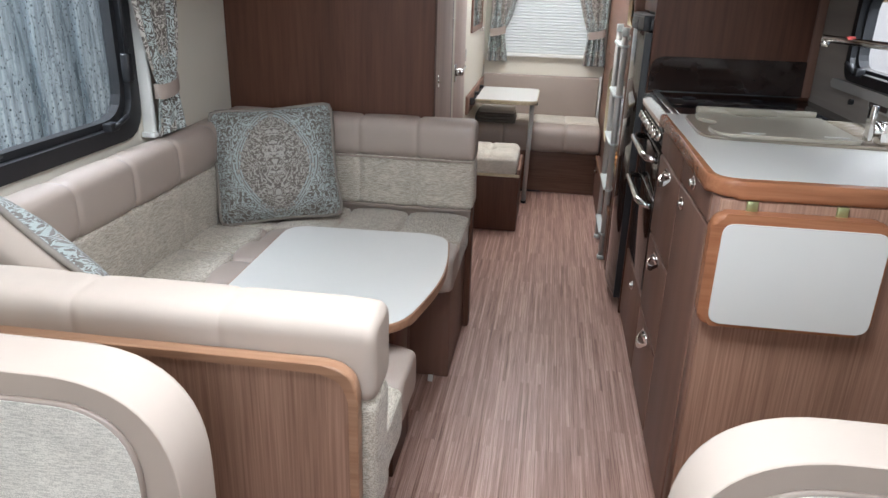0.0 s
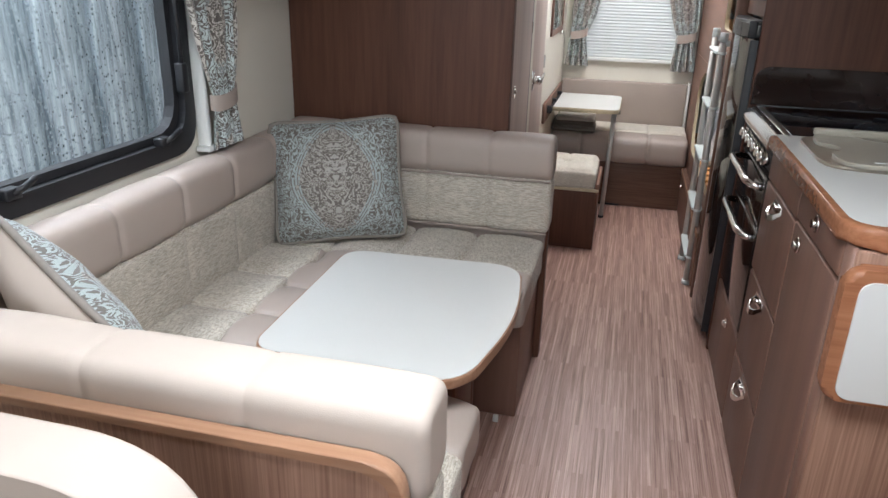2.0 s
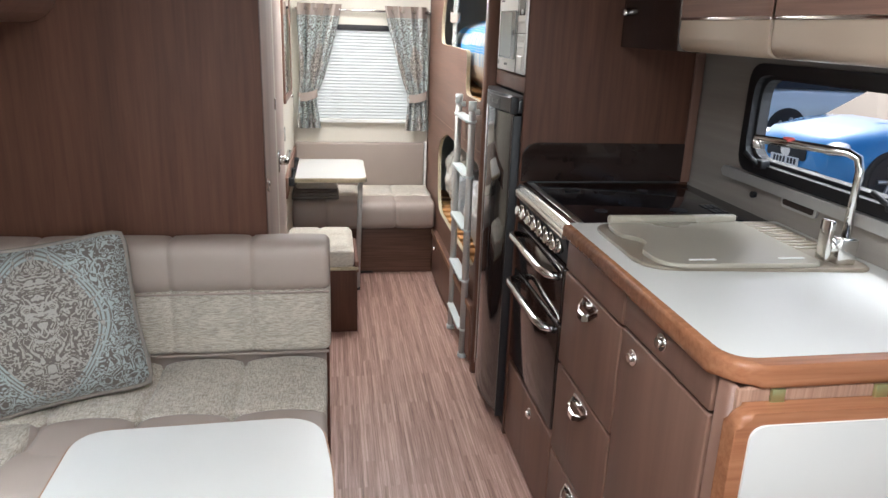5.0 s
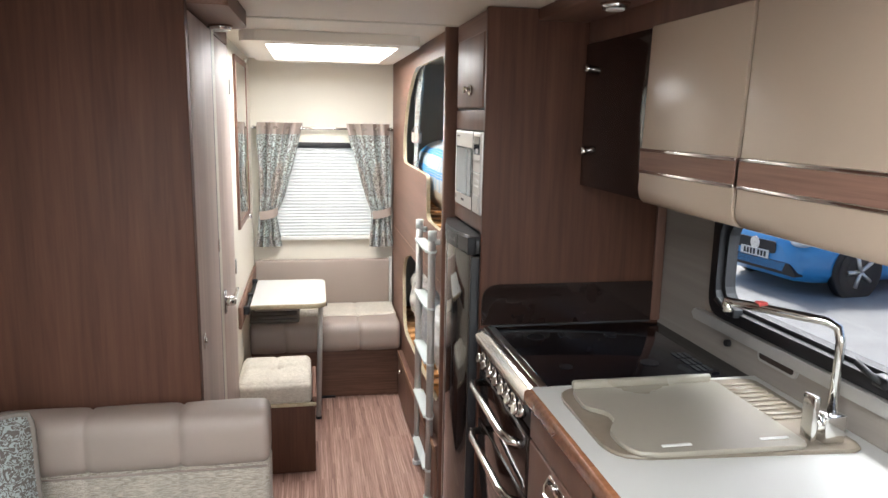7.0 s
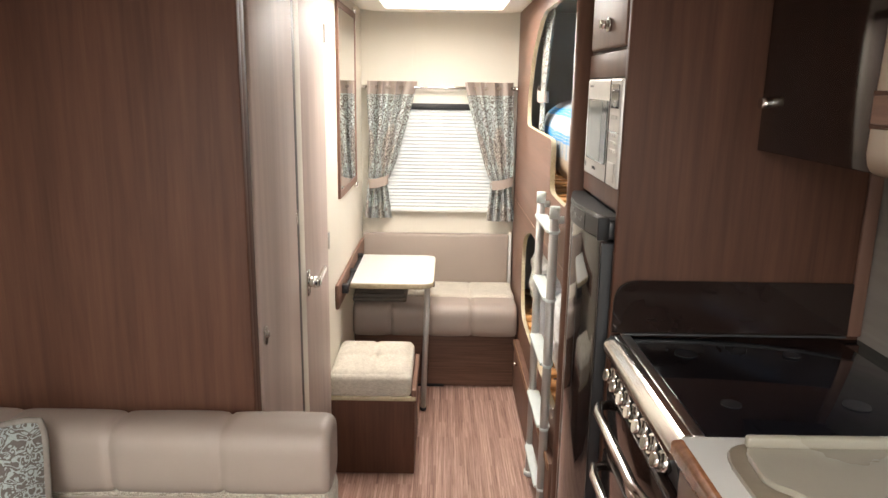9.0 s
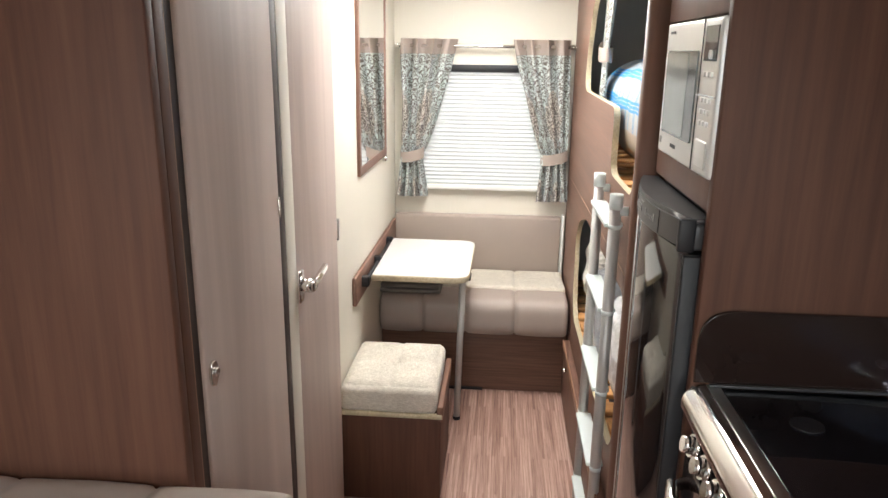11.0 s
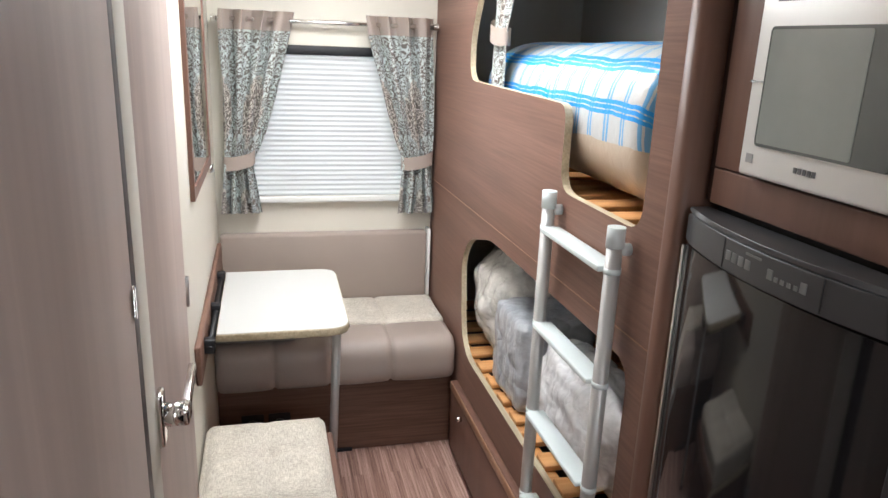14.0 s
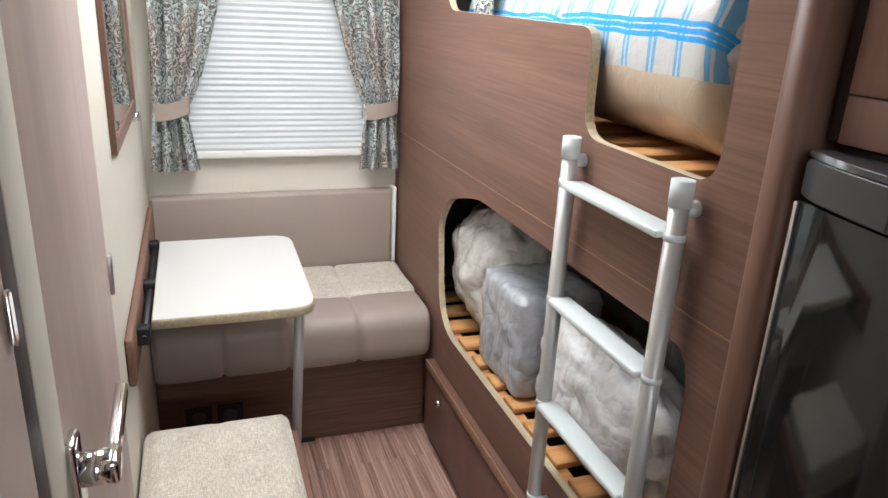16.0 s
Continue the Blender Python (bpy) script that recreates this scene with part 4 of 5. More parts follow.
def pillow(name, w, h, d, m, front_mat, back_mat, label):
    """A scatter cushion: a puffed square with piping and pinched corners."""
    p = thing(name, m.translation, label, "cushion", "scatter cushions")
    n = 18
    for side, mat, nm in ((1, front_mat, "front"), (-1, back_mat, "back")):
        bm = bmesh.new()
        uv = bm.loops.layers.uv.new("cloth")
        g = []
        for i in range(n + 1):
            row = []
            for j in range(n + 1):
                u, v = 2 * i / n - 1, 2 * j / n - 1
                pin = 1 - 0.07 * ((1 - u * u) * v * v + (1 - v * v) * u * u) - 0.06 * (u * v) ** 8
                thick = ((1 - u ** 2) * (1 - v ** 2)) ** 0.42
                wr = 0.006 * noise.noise(Vector((u * 2.3, v * 2.3, side))) * (1 - u ** 2) * (1 - v ** 2) * 2
                row.append(bm.verts.new(m @ Vector((u * w / 2 * pin, -side * (d / 2 * thick + wr), v * h / 2 * pin))))
            g.append(row)
        for i in range(n):
            for j in range(n):
                f = bm.faces.new((g[i][j], g[i + 1][j], g[i + 1][j + 1], g[i][j + 1]))
                f.smooth = True
                for lp, (a, c) in zip(f.loops, ((i, j), (i + 1, j), (i + 1, j + 1), (i, j + 1))):
                    lp[uv].uv = ((a / n - 0.5) * w, (c / n - 0.5) * h)
        part(nm, bm, mat, p)
    bm = bmesh.new()
    loop = []
    for k in range(4 * n + 1):
        s, t = divmod(k % (4 * n), n)
        a = 2 * t / n - 1
        u, v = [(a, -1), (1, a), (-a, 1), (-1, -a)][s]
        pin = 1 - 0.07 * ((1 - u * u) * v * v + (1 - v * v) * u * u) - 0.06 * (u * v) ** 8
        loop.append(m @ Vector((u * w / 2 * pin, 0, v * h / 2 * pin)))
    pipe(bm, loop, 0.007, 8)
    part("piping", bm, PIPING, p, "dark taupe piped edge")
    return p


PM = Matrix.Translation((-0.935, 2.42, 0.69)) @ Euler((radians(-19), radians(-4), radians(20))).to_matrix().to_4x4()
pillow("scatter_cushion", 0.43, 0.405, 0.16, PM, DAMASK_CUSHION, LEATHER, "square taupe and duck-egg damask scatter cushion leaning in the corner")
PM = Matrix.Translation((-0.95, 1.27, 0.675)) @ Euler((radians(-18), radians(-22), radians(160))).to_matrix().to_4x4()
pillow("scatter_cushion", 0.42, 0.42, 0.16, PM, DAMASK_CUSHION, LEATHER_PALE, "damask scatter cushion with pale back against the sofa")

# overhead locker on the left
lk = thing("overhead_locker", (-1.05, 2.0, 1.385), "dark walnut overhead locker with rounded front above the sofa", "locker")
prof = rounded([(LEFT + 0.002, 1.39), (-0.95, 1.385), (-0.885, 1.52), (-0.87, TOP - 0.003), (LEFT + 0.002, TOP - 0.003)], [0, 0.06, 0.1, 0, 0], 6)
part("body", slab(bmesh.new(), prof, "y", 1.1, 2.722), FRONT, lk)
for z in (1.462, 1.478):
    part("chrome_line", one(-0.918, -0.898, 1.1, 2.70, z - 0.002, z + 0.002), CHROME, lk)
sp = thing("spot_lamp", (-1.06, 2.6, 1.385), "small chrome spot lamp under the locker, off", "lamp")
part("stem", rod(bmesh.new(), (-1.06, 2.6, 1.388), (-1.06, 2.6, 1.365), 0.008), CHROME, sp)
part("head", rod(bmesh.new(), (-1.075, 2.57, 1.372), (-1.05, 2.62, 1.34), 0.02, 16, 0.014), CHROME, sp, "conical chrome head")


def curtain(name, axis, at, u0, u1, v0, v1, z0, zt, z1, material, parent_label, header=0.0, folds=5, amp=0.016, tie=0.045, group=""):
    """A gathered curtain: u0..u1 at the top, pinched to v0..v1 at the tie-back at zt, then falling free."""
    p = thing(name, (at, (v0 + v1) / 2, z0) if axis == "y" else ((v0 + v1) / 2, at, z0), parent_label, "curtain", group)
    sign = 1 if at < 0 or axis == "y" else -1
    nu, nz = folds * 12, 40

    full = abs(u1 - u0) * 1.7

    def sheet(za, zb, bm, grow=0.0, n=nz):
        uv = bm.loops.layers.uv.new("cloth")
        rows = []
        for k in range(n + 1):
            z = za + (zb - za) * k / n
            if z >= zt:
                s = (z - zt) / max(1e-6, z1 - zt)
                e = s ** 0.8
                a, b = v0 + (u0 - v0) * e, v1 + (u1 - v1) * e
                am = amp * (0.45 + 0.55 * s)
            else:
                s = (zt - z) / max(1e-6, zt - z0)
                a, b = v0 - 0.016 * s, v1 + 0.022 * s
                am = amp * (0.45 + 0.55 * s)
            row = []
            for i in range(nu + 1):
                t = i / nu
                ph = t * folds * 2 * math.pi + 0.5 * math.sin(z * 9 + t * 4)
                off = am * (math.sin(ph) + 0.35 * math.sin(ph * 1.7 + 1.3)) + grow
                u = a + (b - a) * t + 0.004 * math.sin(ph * 2 + z * 12)
                dz = 0.006 * math.sin(ph) if k == 0 and za == z0 else 0
                row.append(bm.verts.new((at + off * (1 if at < 0 else -1), u, z + dz) if axis == "y" else (u, at - off, z + dz)))
            rows.append(row)
        for k, (r0, r1) in enumerate(zip(rows, rows[1:])):
            for i in range(nu):
                f = bm.faces.new((r0[i], r0[i + 1], r1[i + 1], r1[i]))
                f.smooth = True
                for lp, (a, c) in zip(f.loops, ((i, k), (i + 1, k), (i + 1, k + 1), (i, k + 1))):
                    lp[uv].uv = (full * a / nu, za + (zb - za) * c / n)
        return bm
    part("drape", sheet(z0, z1 - header, bmesh.new()), material, p)
    if header:
        part("header", sheet(z1 - header, z1, bmesh.new(), 0.001, 4), LEATHER, p, "plain taupe eyelet header")
    a, b = v0 - 0.006, v1 + 0.006
    bm = bmesh.new()
    lo, hi = zt - tie / 2, zt + tie / 2
    n = 20
    ring = []
    for k in range(n):
        w = 2 * math.pi * k / n
        u, o = (a + b) / 2 + (b - a) / 2 * math.cos(w), 0.024 * math.sin(w)
        dz = 0.012 * math.cos(w) - 0.01 * abs(math.sin(w))
        ring.append([bm.verts.new((at + o, u, z + dz) if axis == "y" else (u, at + o, z + dz)) for z in (lo, hi)])
    for k in range(n):
        r0, r1 = ring[k], ring[(k + 1) % n]
        bm.faces.new((r0[0], r1[0], r1[1], r0[1])).smooth = True
    part("tie_back", bm, LEATHER, p, "plain taupe tie-back")
    return p


curtain("curtain", "y", LEFT + 0.06, 1.99, 2.30, 2.105, 2.222, 0.842, 0.988, 1.385, DAMASK_CURTAIN, "damask curtain tied back beside the sofa window", group="curtains")
curtain("curtain", "y", LEFT + 0.06, 0.9, 1.14, 0.92, 1.03, 0.845, 0.988, 1.385, DAMASK_CURTAIN, "damask curtain tied back beside the sofa window", group="curtains")


# cab seats
def cab_seat(x0, x1, label):
    s = thing("cab_seat", ((x0 + x1) / 2, 0.85, 0), label, "seat", "cab seats")
    o = rounded(rect(x0, x1, 0.42, 0.84), [0.05, 0.05, 0.17, 0.17], 12)
    part("backrest", slab(bmesh.new(), o, "y", 0.785, 0.875, 0.028, 5), LEATHER_PALE, s, "pale suede backrest")
    o = rounded(rect(x0 + 0.05, x1 - 0.05, 0.42, 0.803), [0.02, 0.02, 0.11, 0.11], 12)
    part("backrest_panel", slab(bmesh.new(), o, "y", 0.777, 0.82, 0.012, 4), WEAVE_PALE, s, "woven pale centre panel")
    pipe_pts = [(u, 0.783, v) for u, v in o]
    part("piping", pipe(bmesh.new(), [*pipe_pts, pipe_pts[0]], 0.005, 6), LEATHER, s)
    part("cushion", one(x0 + 0.0, x1 + 0.0, 0.30, 0.80, 0.40, 0.53, 0.05, 5), LEATHER_PALE, s, "pale suede seat cushion")
    part("pedestal", one(x0 + 0.08, x1 - 0.08, 0.38, 0.78, 0.002, 0.40, 0.02), RUBBER, s, "black seat pedestal")
    return s


cab_seat(-0.93, -0.44, "pale suede cab seat with woven centre panel and small stain")
cab_seat(0.178, 0.69, "pale suede cab seat with woven centre panel")

# ---- bunk room ----
bench = thing("rear_bench", (-0.06, 4.9, 0), "taupe upholstered bench on a walnut base", "bench")
part("base", one(-0.473, 0.342, 4.722, REAR - 0.003, 0.002, 0.278, 0.003), WOOD_X, bench, "walnut base panel")
part("foot_vent", one(-0.17, -0.02, 4.712, 4.7219, 0.002, 0.012), BLACK, bench)
bx = [-0.472, -0.285, -0.10, 0.11, 0.335]
part("seat_front", quilt("x", bx, roll(4.65, 4.86, 0.28, 0.446, 0.06), 0.008), LEATHER, bench, "smooth taupe seat front")
part("seat_cushion", quilt("x", bx, roll(4.83, 5.1, 0.29, 0.452, 0.02), 0.008), WEAVE_CREAM, bench, "woven oatmeal seat")
part("back_pad", one(-0.468, 0.322, 5.105, REAR - 0.004, 0.43, 0.712, 0.012, 3), LEATHER, bench, "flat taupe back pad")
part("back_edge", one(0.324, 0.336, 5.10, REAR - 0.004, 0.43, 0.72, 0.003), WHITE, bench)
for x in (-0.40, -0.31):
    s = tagged(part("power_socket", one(x, x + 0.075, 4.714, 4.7219, 0.10, 0.175, 0.004), BLACK), "black power socket on the bench base", "socket", "bench sockets")
    c = rod(bmesh.new(), (x + 0.037, 4.7138, 0.137), (x + 0.037, 4.709, 0.137), 0.02, 18)
    part("socket_face", c, FRIDGE_GREY, s)

stool = thing("box_seat", (-0.3, 4.06, 0), "walnut box seat with a tufted woven cushion", "stool")
part("box", one(-0.473, -0.138, 3.872, 4.26, 0.002, 0.318, 0.003), WOOD_Z, stool, "walnut box")
part("rim", one(-0.473, -0.132, 3.866, 3.884, 0.312, 0.328, 0.004), PLY, stool)
part("side_lip", one(-0.15, -0.131, 3.872, 4.26, 0.30, 0.355, 0.004), WOOD_Y, stool)
bm = bmesh.new()
n = 22
X0, X1, Y0, Y1, Z0, Z1 = -0.47, -0.152, 3.872, 4.255, 0.32, 0.425
box(bm, X0, X1, Y0, Y1, Z0, Z1 - 0.012, 0.022, 4)
g = []
for i in range(n + 1):
    row = []
    for j in range(n + 1):
        u, v = i / n, j / n
        e = min(1.0, 6 * min(u, 1 - u, v, 1 - v) + 0.0)
        edge = math.sqrt(max(0.0, 1 - (1 - e) ** 2))
        tuft = 0.018 * math.exp(-((u - 0.5) ** 2 + (v - 0.5) ** 2) / 0.006) + 0.008 * (math.exp(-((u - 0.5) / 0.025) ** 2) + math.exp(-((v - 0.5) / 0.025) ** 2))
        row.append(bm.verts.new((X0 + 0.004 + (X1 - X0 - 0.008) * u, Y0 + 0.004 + (Y1 - Y0 - 0.008) * v, Z1 - 0.03 + 0.034 * edge - tuft)))
    g.append(row)
for i in range(n):
    for j in range(n):
        bm.faces.new((g[i][j], g[i + 1][j], g[i + 1][j + 1], g[i][j + 1])).smooth = True
part("cushion", bm, WEAVE_CREAM, stool, "tufted woven oatmeal cushion")

rt = thing("bunk_room_table", (-0.25, 4.55, 0), "small white wall-hung table with rounded corners and one leg", "table")
o = rounded([(-0.435, 4.285), (-0.075, 4.285), (-0.07, 4.825), (-0.435, 4.825)], [0.0, 0.06, 0.06, 0.0], 7)
part("edge", slab(bmesh.new(), o, "z", 0.638, 0.6605, 0.004), PLY, rt, "pale ply edge")
part("top", slab(bmesh.new(), [((x + 0.25) * 0.988 - 0.25, (y - 4.555) * 0.99 + 4.555) for x, y in o], "z", 0.64, 0.662, 0.001), LAMINATE, rt, "off-white laminate top")
part("leg", rod(bmesh.new(), (-0.118, 4.445, 0.012), (-0.102, 4.395, 0.64), 0.013), SILVER, rt, "silver tube leg")
part("foot", rod(bmesh.new(), (-0.118, 4.446, 0.002), (-0.118, 4.445, 0.016), 0.016), BLACK, rt)
part("leg_plate", one(-0.14, -0.07, 4.36, 4.43, 0.628, 0.64, 0.003), BLACK, rt)
part("hook_rod", rod(bmesh.new(), (-0.447, 4.22, 0.648), (-0.447, 4.86, 0.648), 0.009), BLACK, rt, "black hinge rod")
for y in (4.24, 4.5, 4.80):
    part("hook", one(-0.462, -0.434, y - 0.014, y + 0.014, 0.632, 0.672, 0.004), BLACK, rt)
rail = tagged(part("table_rail", one(-0.475, -0.46, 4.13, 5.08, 0.59, 0.695, 0.005), WOOD_Y), "walnut table rail fixed on the cream wall", "rail")
tagged(part("wall_latch", one(-0.475, -0.466, 3.91, 3.925, 0.89, 0.945, 0.003), FRIDGE_GREY), "small grey latch plate on the wall", "latch")

cl = thing("folded_cloth", (-0.35, 4.9, 0.45), "folded grey and damask cloth on the bench", "cloth")
b = bmesh.new()
for k, (z, sx) in enumerate(((0.4505, 0.11), (0.470, 0.105), (0.489, 0.10))):
    box(b, -0.37 - sx, -0.30 + sx * 0.8, 4.70 + 0.008 * k, 4.93, z, z + 0.019, 0.009, 3)
part("fold", b, plain("grey_brown_cloth", (0.17, 0.15, 0.13), 0.9, 0.12, 30, 0.3), cl)
part("top_fold", one(-0.45, -0.22, 4.72, 4.93, 0.5085, 0.53, 0.01, 3), DAMASK_CURTAIN, cl, "damask cloth on top")

mir = thing("wall_mirror", (-0.47, 4.55, 1.03), "tall wall mirror in a pale wood frame", "mirror")
o = rect(4.26, 4.84, 1.03, 1.82)
part("frame", slab(bmesh.new(), o, "x", -0.4745, -0.4635, holes=[rect(4.285, 4.815, 1.06, 1.795)]), FRONT, mir, "pale wood frame")
part("glass", slab(bmesh.new(), rect(4.284, 4.816, 1.059, 1.796), "x", -0.473, -0.466), MIRROR, mir)
for z in (1.02, 1.828):
    part("clip", one(-0.474, -0.455, 4.78, 4.81, z - 0.012, z + 0.012, 0.004), CHROME, mir, "chrome mirror clip")

# rear window with its pleated blind
win = tagged(thing("window_3", (-0.07, REAR, 0.83), "end window with a closed white pleated blind", "window"), kind="structure")
part("window_frame", slab(bmesh.new(), rect(-0.415, 0.265, 0.835, 1.44), "y", REAR - 0.012, REAR - 0.001, holes=[rect(-0.385, 0.235, 0.858, 1.405)]), CREAM_WALL, win)
part("top_rail", one(-0.385, 0.235, REAR - 0.024, REAR - 0.008, 1.372, 1.404, 0.003), BLACK, win, "black blind top rail")
part("bottom_rail", one(-0.39, 0.24, REAR - 0.034, REAR - 0.0125, 0.83, 0.852, 0.004), WHITE, win, "white blind bottom rail")
bl = Mat("pleated_blind_cloth", (0.60, 0.62, 0.62), 0.8)
tr = bl.node("ShaderNodeBsdfTranslucent")
tr.inputs[0].default_value = (0.62, 0.66, 0.66, 1)
mx = bl.node("ShaderNodeMixShader")
mx.inputs[0].default_value = 0.14
bl.link(bl.b.outputs[0], mx.inputs[1])
bl.link(tr.outputs[0], mx.inputs[2])
bl.link(mx.outputs[0], bl.t.nodes["Material Output"].inputs["Surface"])
b = bmesh.new()
prev = None
N = 56
for k in range(N + 1):
    z = 0.853 + (1.372 - 0.853) * k / N
    y = REAR - 0.012 - (0.006 if k % 2 else 0.0)
    row = (b.verts.new((-0.383, y, z)), b.verts.new((0.233, y, z)))
    if prev:
        b.faces.new((prev[0], prev[1], row[1], row[0]))
    prev = row
part("blind", b, bl.m, win, "white pleated blind")
pole = thing("curtain_pole", (-0.05, 5.11, 1.485), "thin brushed steel curtain pole with ribbed ends", "curtain pole")
part("pole", rod(bmesh.new(), (-0.45, 5.112, 1.485), (0.342, 5.112, 1.485), 0.008), CHROME, pole)
for x0, x1 in ((-0.462, -0.435), (0.32, 0.343)):
    c = bmesh.new()
    for k in range(4):
        x = x0 + (x1 - x0) * k / 4
        rod(c, (x, 5.112, 1.485), (x + 0.004, 5.112, 1.485), 0.012)
    part("finial", c, CHROME, pole)
for x in (-0.425, 0.315):
    part("bracket", rod(bmesh.new(), (x, 5.112, 1.485), (x, REAR, 1.485), 0.006), CHROME, pole)
curtain("curtain", "x", 5.095, -0.435, -0.175, -0.435, -0.335, 0.80, 1.0, 1.515, DAMASK_CURTAIN, "damask eyelet curtain tied back beside the end window", 0.065, 4, 0.03, 0.05, "curtains")
curtain("curtain", "x", 5.095, 0.065, 0.325, 0.215, 0.325, 0.79, 1.0, 1.515, DAMASK_CURTAIN, "damask eyelet curtain tied back beside the end window", 0.065, 4, 0.03, 0.05, "curtains")

# roof window
sk = thing("skylight", (-0.05, 4.27, TOP), "bright roof window with a thick cream moulded surround", "skylight")
o = rounded(rect(-0.405, 0.295, 3.72, 4.82), 0.09, 6)
i_ = rounded(rect(-0.31, 0.215, 3.84, 4.70), 0.03, 6)
part("surround", slab(bmesh.new(), o, "z", TOP - 0.04, TOP - 0.001, holes=[i_]), CEIL, sk, "cream moulded surround")
opal = Mat("opal_daylight_pane", (0.9, 0.9, 0.9), 0.5)
opal.b.inputs["Emission Color"].default_value = (1.0, 0.99, 0.96, 1)
opal.b.inputs["Emission Strength"].default_value = 4.0
part("pane", one(-0.329, 0.229, 3.822, 4.718, TOP - 0.002, TOP + 0.012), opal.m, sk, "opal pane lit by daylight")
# Added roof window out of view; its pane glows along with the lounge lamp.
sk2 = thing("skylight", (-0.15, 0.9, TOP), "unseen roof window added over the cab end to light the lounge", "skylight")
part("surround", slab(bmesh.new(), rect(-0.6, 0.3, 0.55, 1.25), "z", TOP - 0.02, TOP - 0.001, holes=[rect(-0.54, 0.24, 0.61, 1.19)]), CEIL, sk2)
part("pane", one(-0.549, 0.249, 0.601, 1.199, TOP + 0.004, TOP + 0.016), opal.m, sk2)

# bunk front
UP = rounded([(4.67, 1.322), (3.898, 1.314), (3.898, 1.125), (3.532, 1.125), (3.532, 1.785), (4.30, 1.785), (4.57, 1.64), (4.68, 1.45)], [0.06, 0.04, 0.06, 0.05, 0.05, 0.12, 0.1, 0.08], 6)
LO = rounded([(4.62, 0.415), (3.52, 0.415), (3.52, 0.878), (4.375, 0.878), (4.59, 0.82), (4.668, 0.73)], [0.13, 0.12, 0.06, 0.05, 0.05, 0.05], 6)
bunk = thing("bunk_bed", (0.65, 4.3, 0), "walnut panelled bunk beds with shaped ply-edged openings", "bunk bed")
b = slab(bmesh.new(), rect(3.444, REAR - 0.003, 0.002, TOP - 0.003), "x", 0.345, 0.363, holes=[UP, LO], rim=1)
part("front_panel", b, [WOOD_Y, PLY], bunk, "walnut front panel with cut-out openings")
b = bmesh.new()
for (y0, za), (y1, zb) in (((REAR - 0.004, 0.917), (3.445, 0.93)),):
    slab(b, [(y0, za - 0.0012), (y0, za + 0.0012), (y1, zb + 0.0012), (y1, zb - 0.0012)], "x", 0.3438, 0.3449)
part("joint", b, EDGE, bunk, "fine panel joint line")
dr = part("drawer_front", one(0.322, 0.3449, 3.46, 4.645, 0.03, 0.288, 0.004), FRONT, bunk, "taupe drawer front")
part("top_lip", one(0.316, 0.3215, 3.46, 4.645, 0.262, 0.289, 0.002), EDGE, dr, "paler top lip")
part("lock_button", rod(bmesh.new(), (0.322, 4.50, 0.215), (0.306, 4.50, 0.215), 0.009), CHROME, dr)
GREYB = plain("grey_bunk_wall", (0.44, 0.43, 0.40), 0.6, 0.02)
part("back_wall", one(RIGHT - 0.02, RIGHT - 0.002, 3.444, REAR - 0.003, 0.4, TOP - 0.004), GREYB, bunk, "grey inner wall")
part("end_wall", one(0.364, RIGHT - 0.021, 3.42, 3.44, 0.4, TOP - 0.004), GREYB, bunk)
part("end_wall", one(0.364, RIGHT - 0.021, REAR - 0.02, REAR - 0.003, 0.4, TOP - 0.004), GREYB, bunk)
part("divider", one(0.364, RIGHT - 0.021, 3.444, REAR - 0.021, 0.955, 0.97), DARK, bunk)
part("base_board", one(0.364, RIGHT - 0.021, 3.444, REAR - 0.021, 0.355, 0.37), DARK, bunk)
slat_me = None
for z in (0.415, 1.108):
    for k in range(15):
        y = 3.47 + k * 0.112
        if slat_me is None:
            s = part("slat", one(0.366, RIGHT - 0.024, -0.032, 0.032, -0.008, 0.008, 0.003), PINE, bunk, "pine slat")
            slat_me = s.data
        else:
            s = new("slat", slat_me)
            s.parent = bunk
            s.matrix_parent_inverse = Matrix.Translation(-Vector(bunk.location))
        s.location = (0, y, z)
for z in (0.40, 1.093):
    for x in (0.364, RIGHT - 0.06):
        part("slat_rail", one(x, x + 0.03, 3.445, REAR - 0.022, z - 0.026, z + 0.005), PINE, bunk)

lad = thing("bunk_ladder", (0.315, 3.72, 0), "silver bunk ladder with five pale treads", "ladder")
for y in (3.562, 3.88):
    r = part("rail", rod(bmesh.new(), (0.315, y, 0.02), (0.315, y, 1.098), 0.0148, 18), SILVER, lad, "silver tube rail")
    part("cap", rod(bmesh.new(), (0.315, y, 1.09), (0.315, y, 1.128), 0.0168, 18), RUNG, r, "pale plastic cap")
    part("foot", rod(bmesh.new(), (0.315, y, 0.002), (0.315, y, 0.022), 0.02, 18), RUNG, r)
    h = rod(bmesh.new(), (0.315, y - 0.0, 1.085), (0.345, y - 0.0, 1.085), 0.012)
    part("hook", h, RUNG, r)
for z in (1.045, 0.818, 0.590, 0.362, 0.134):
    t = part("tread", one(0.292, 0.338, 3.576, 3.866, z - 0.006, z + 0.006, 0.003, 2), RUNG, lad, "pale plastic tread")
    for y in (3.562, 3.88):
        part("collar", rod(bmesh.new(), (0.315, y, z - 0.005), (0.315, y, z + 0.006), 0.016, 18), RUNG, t)


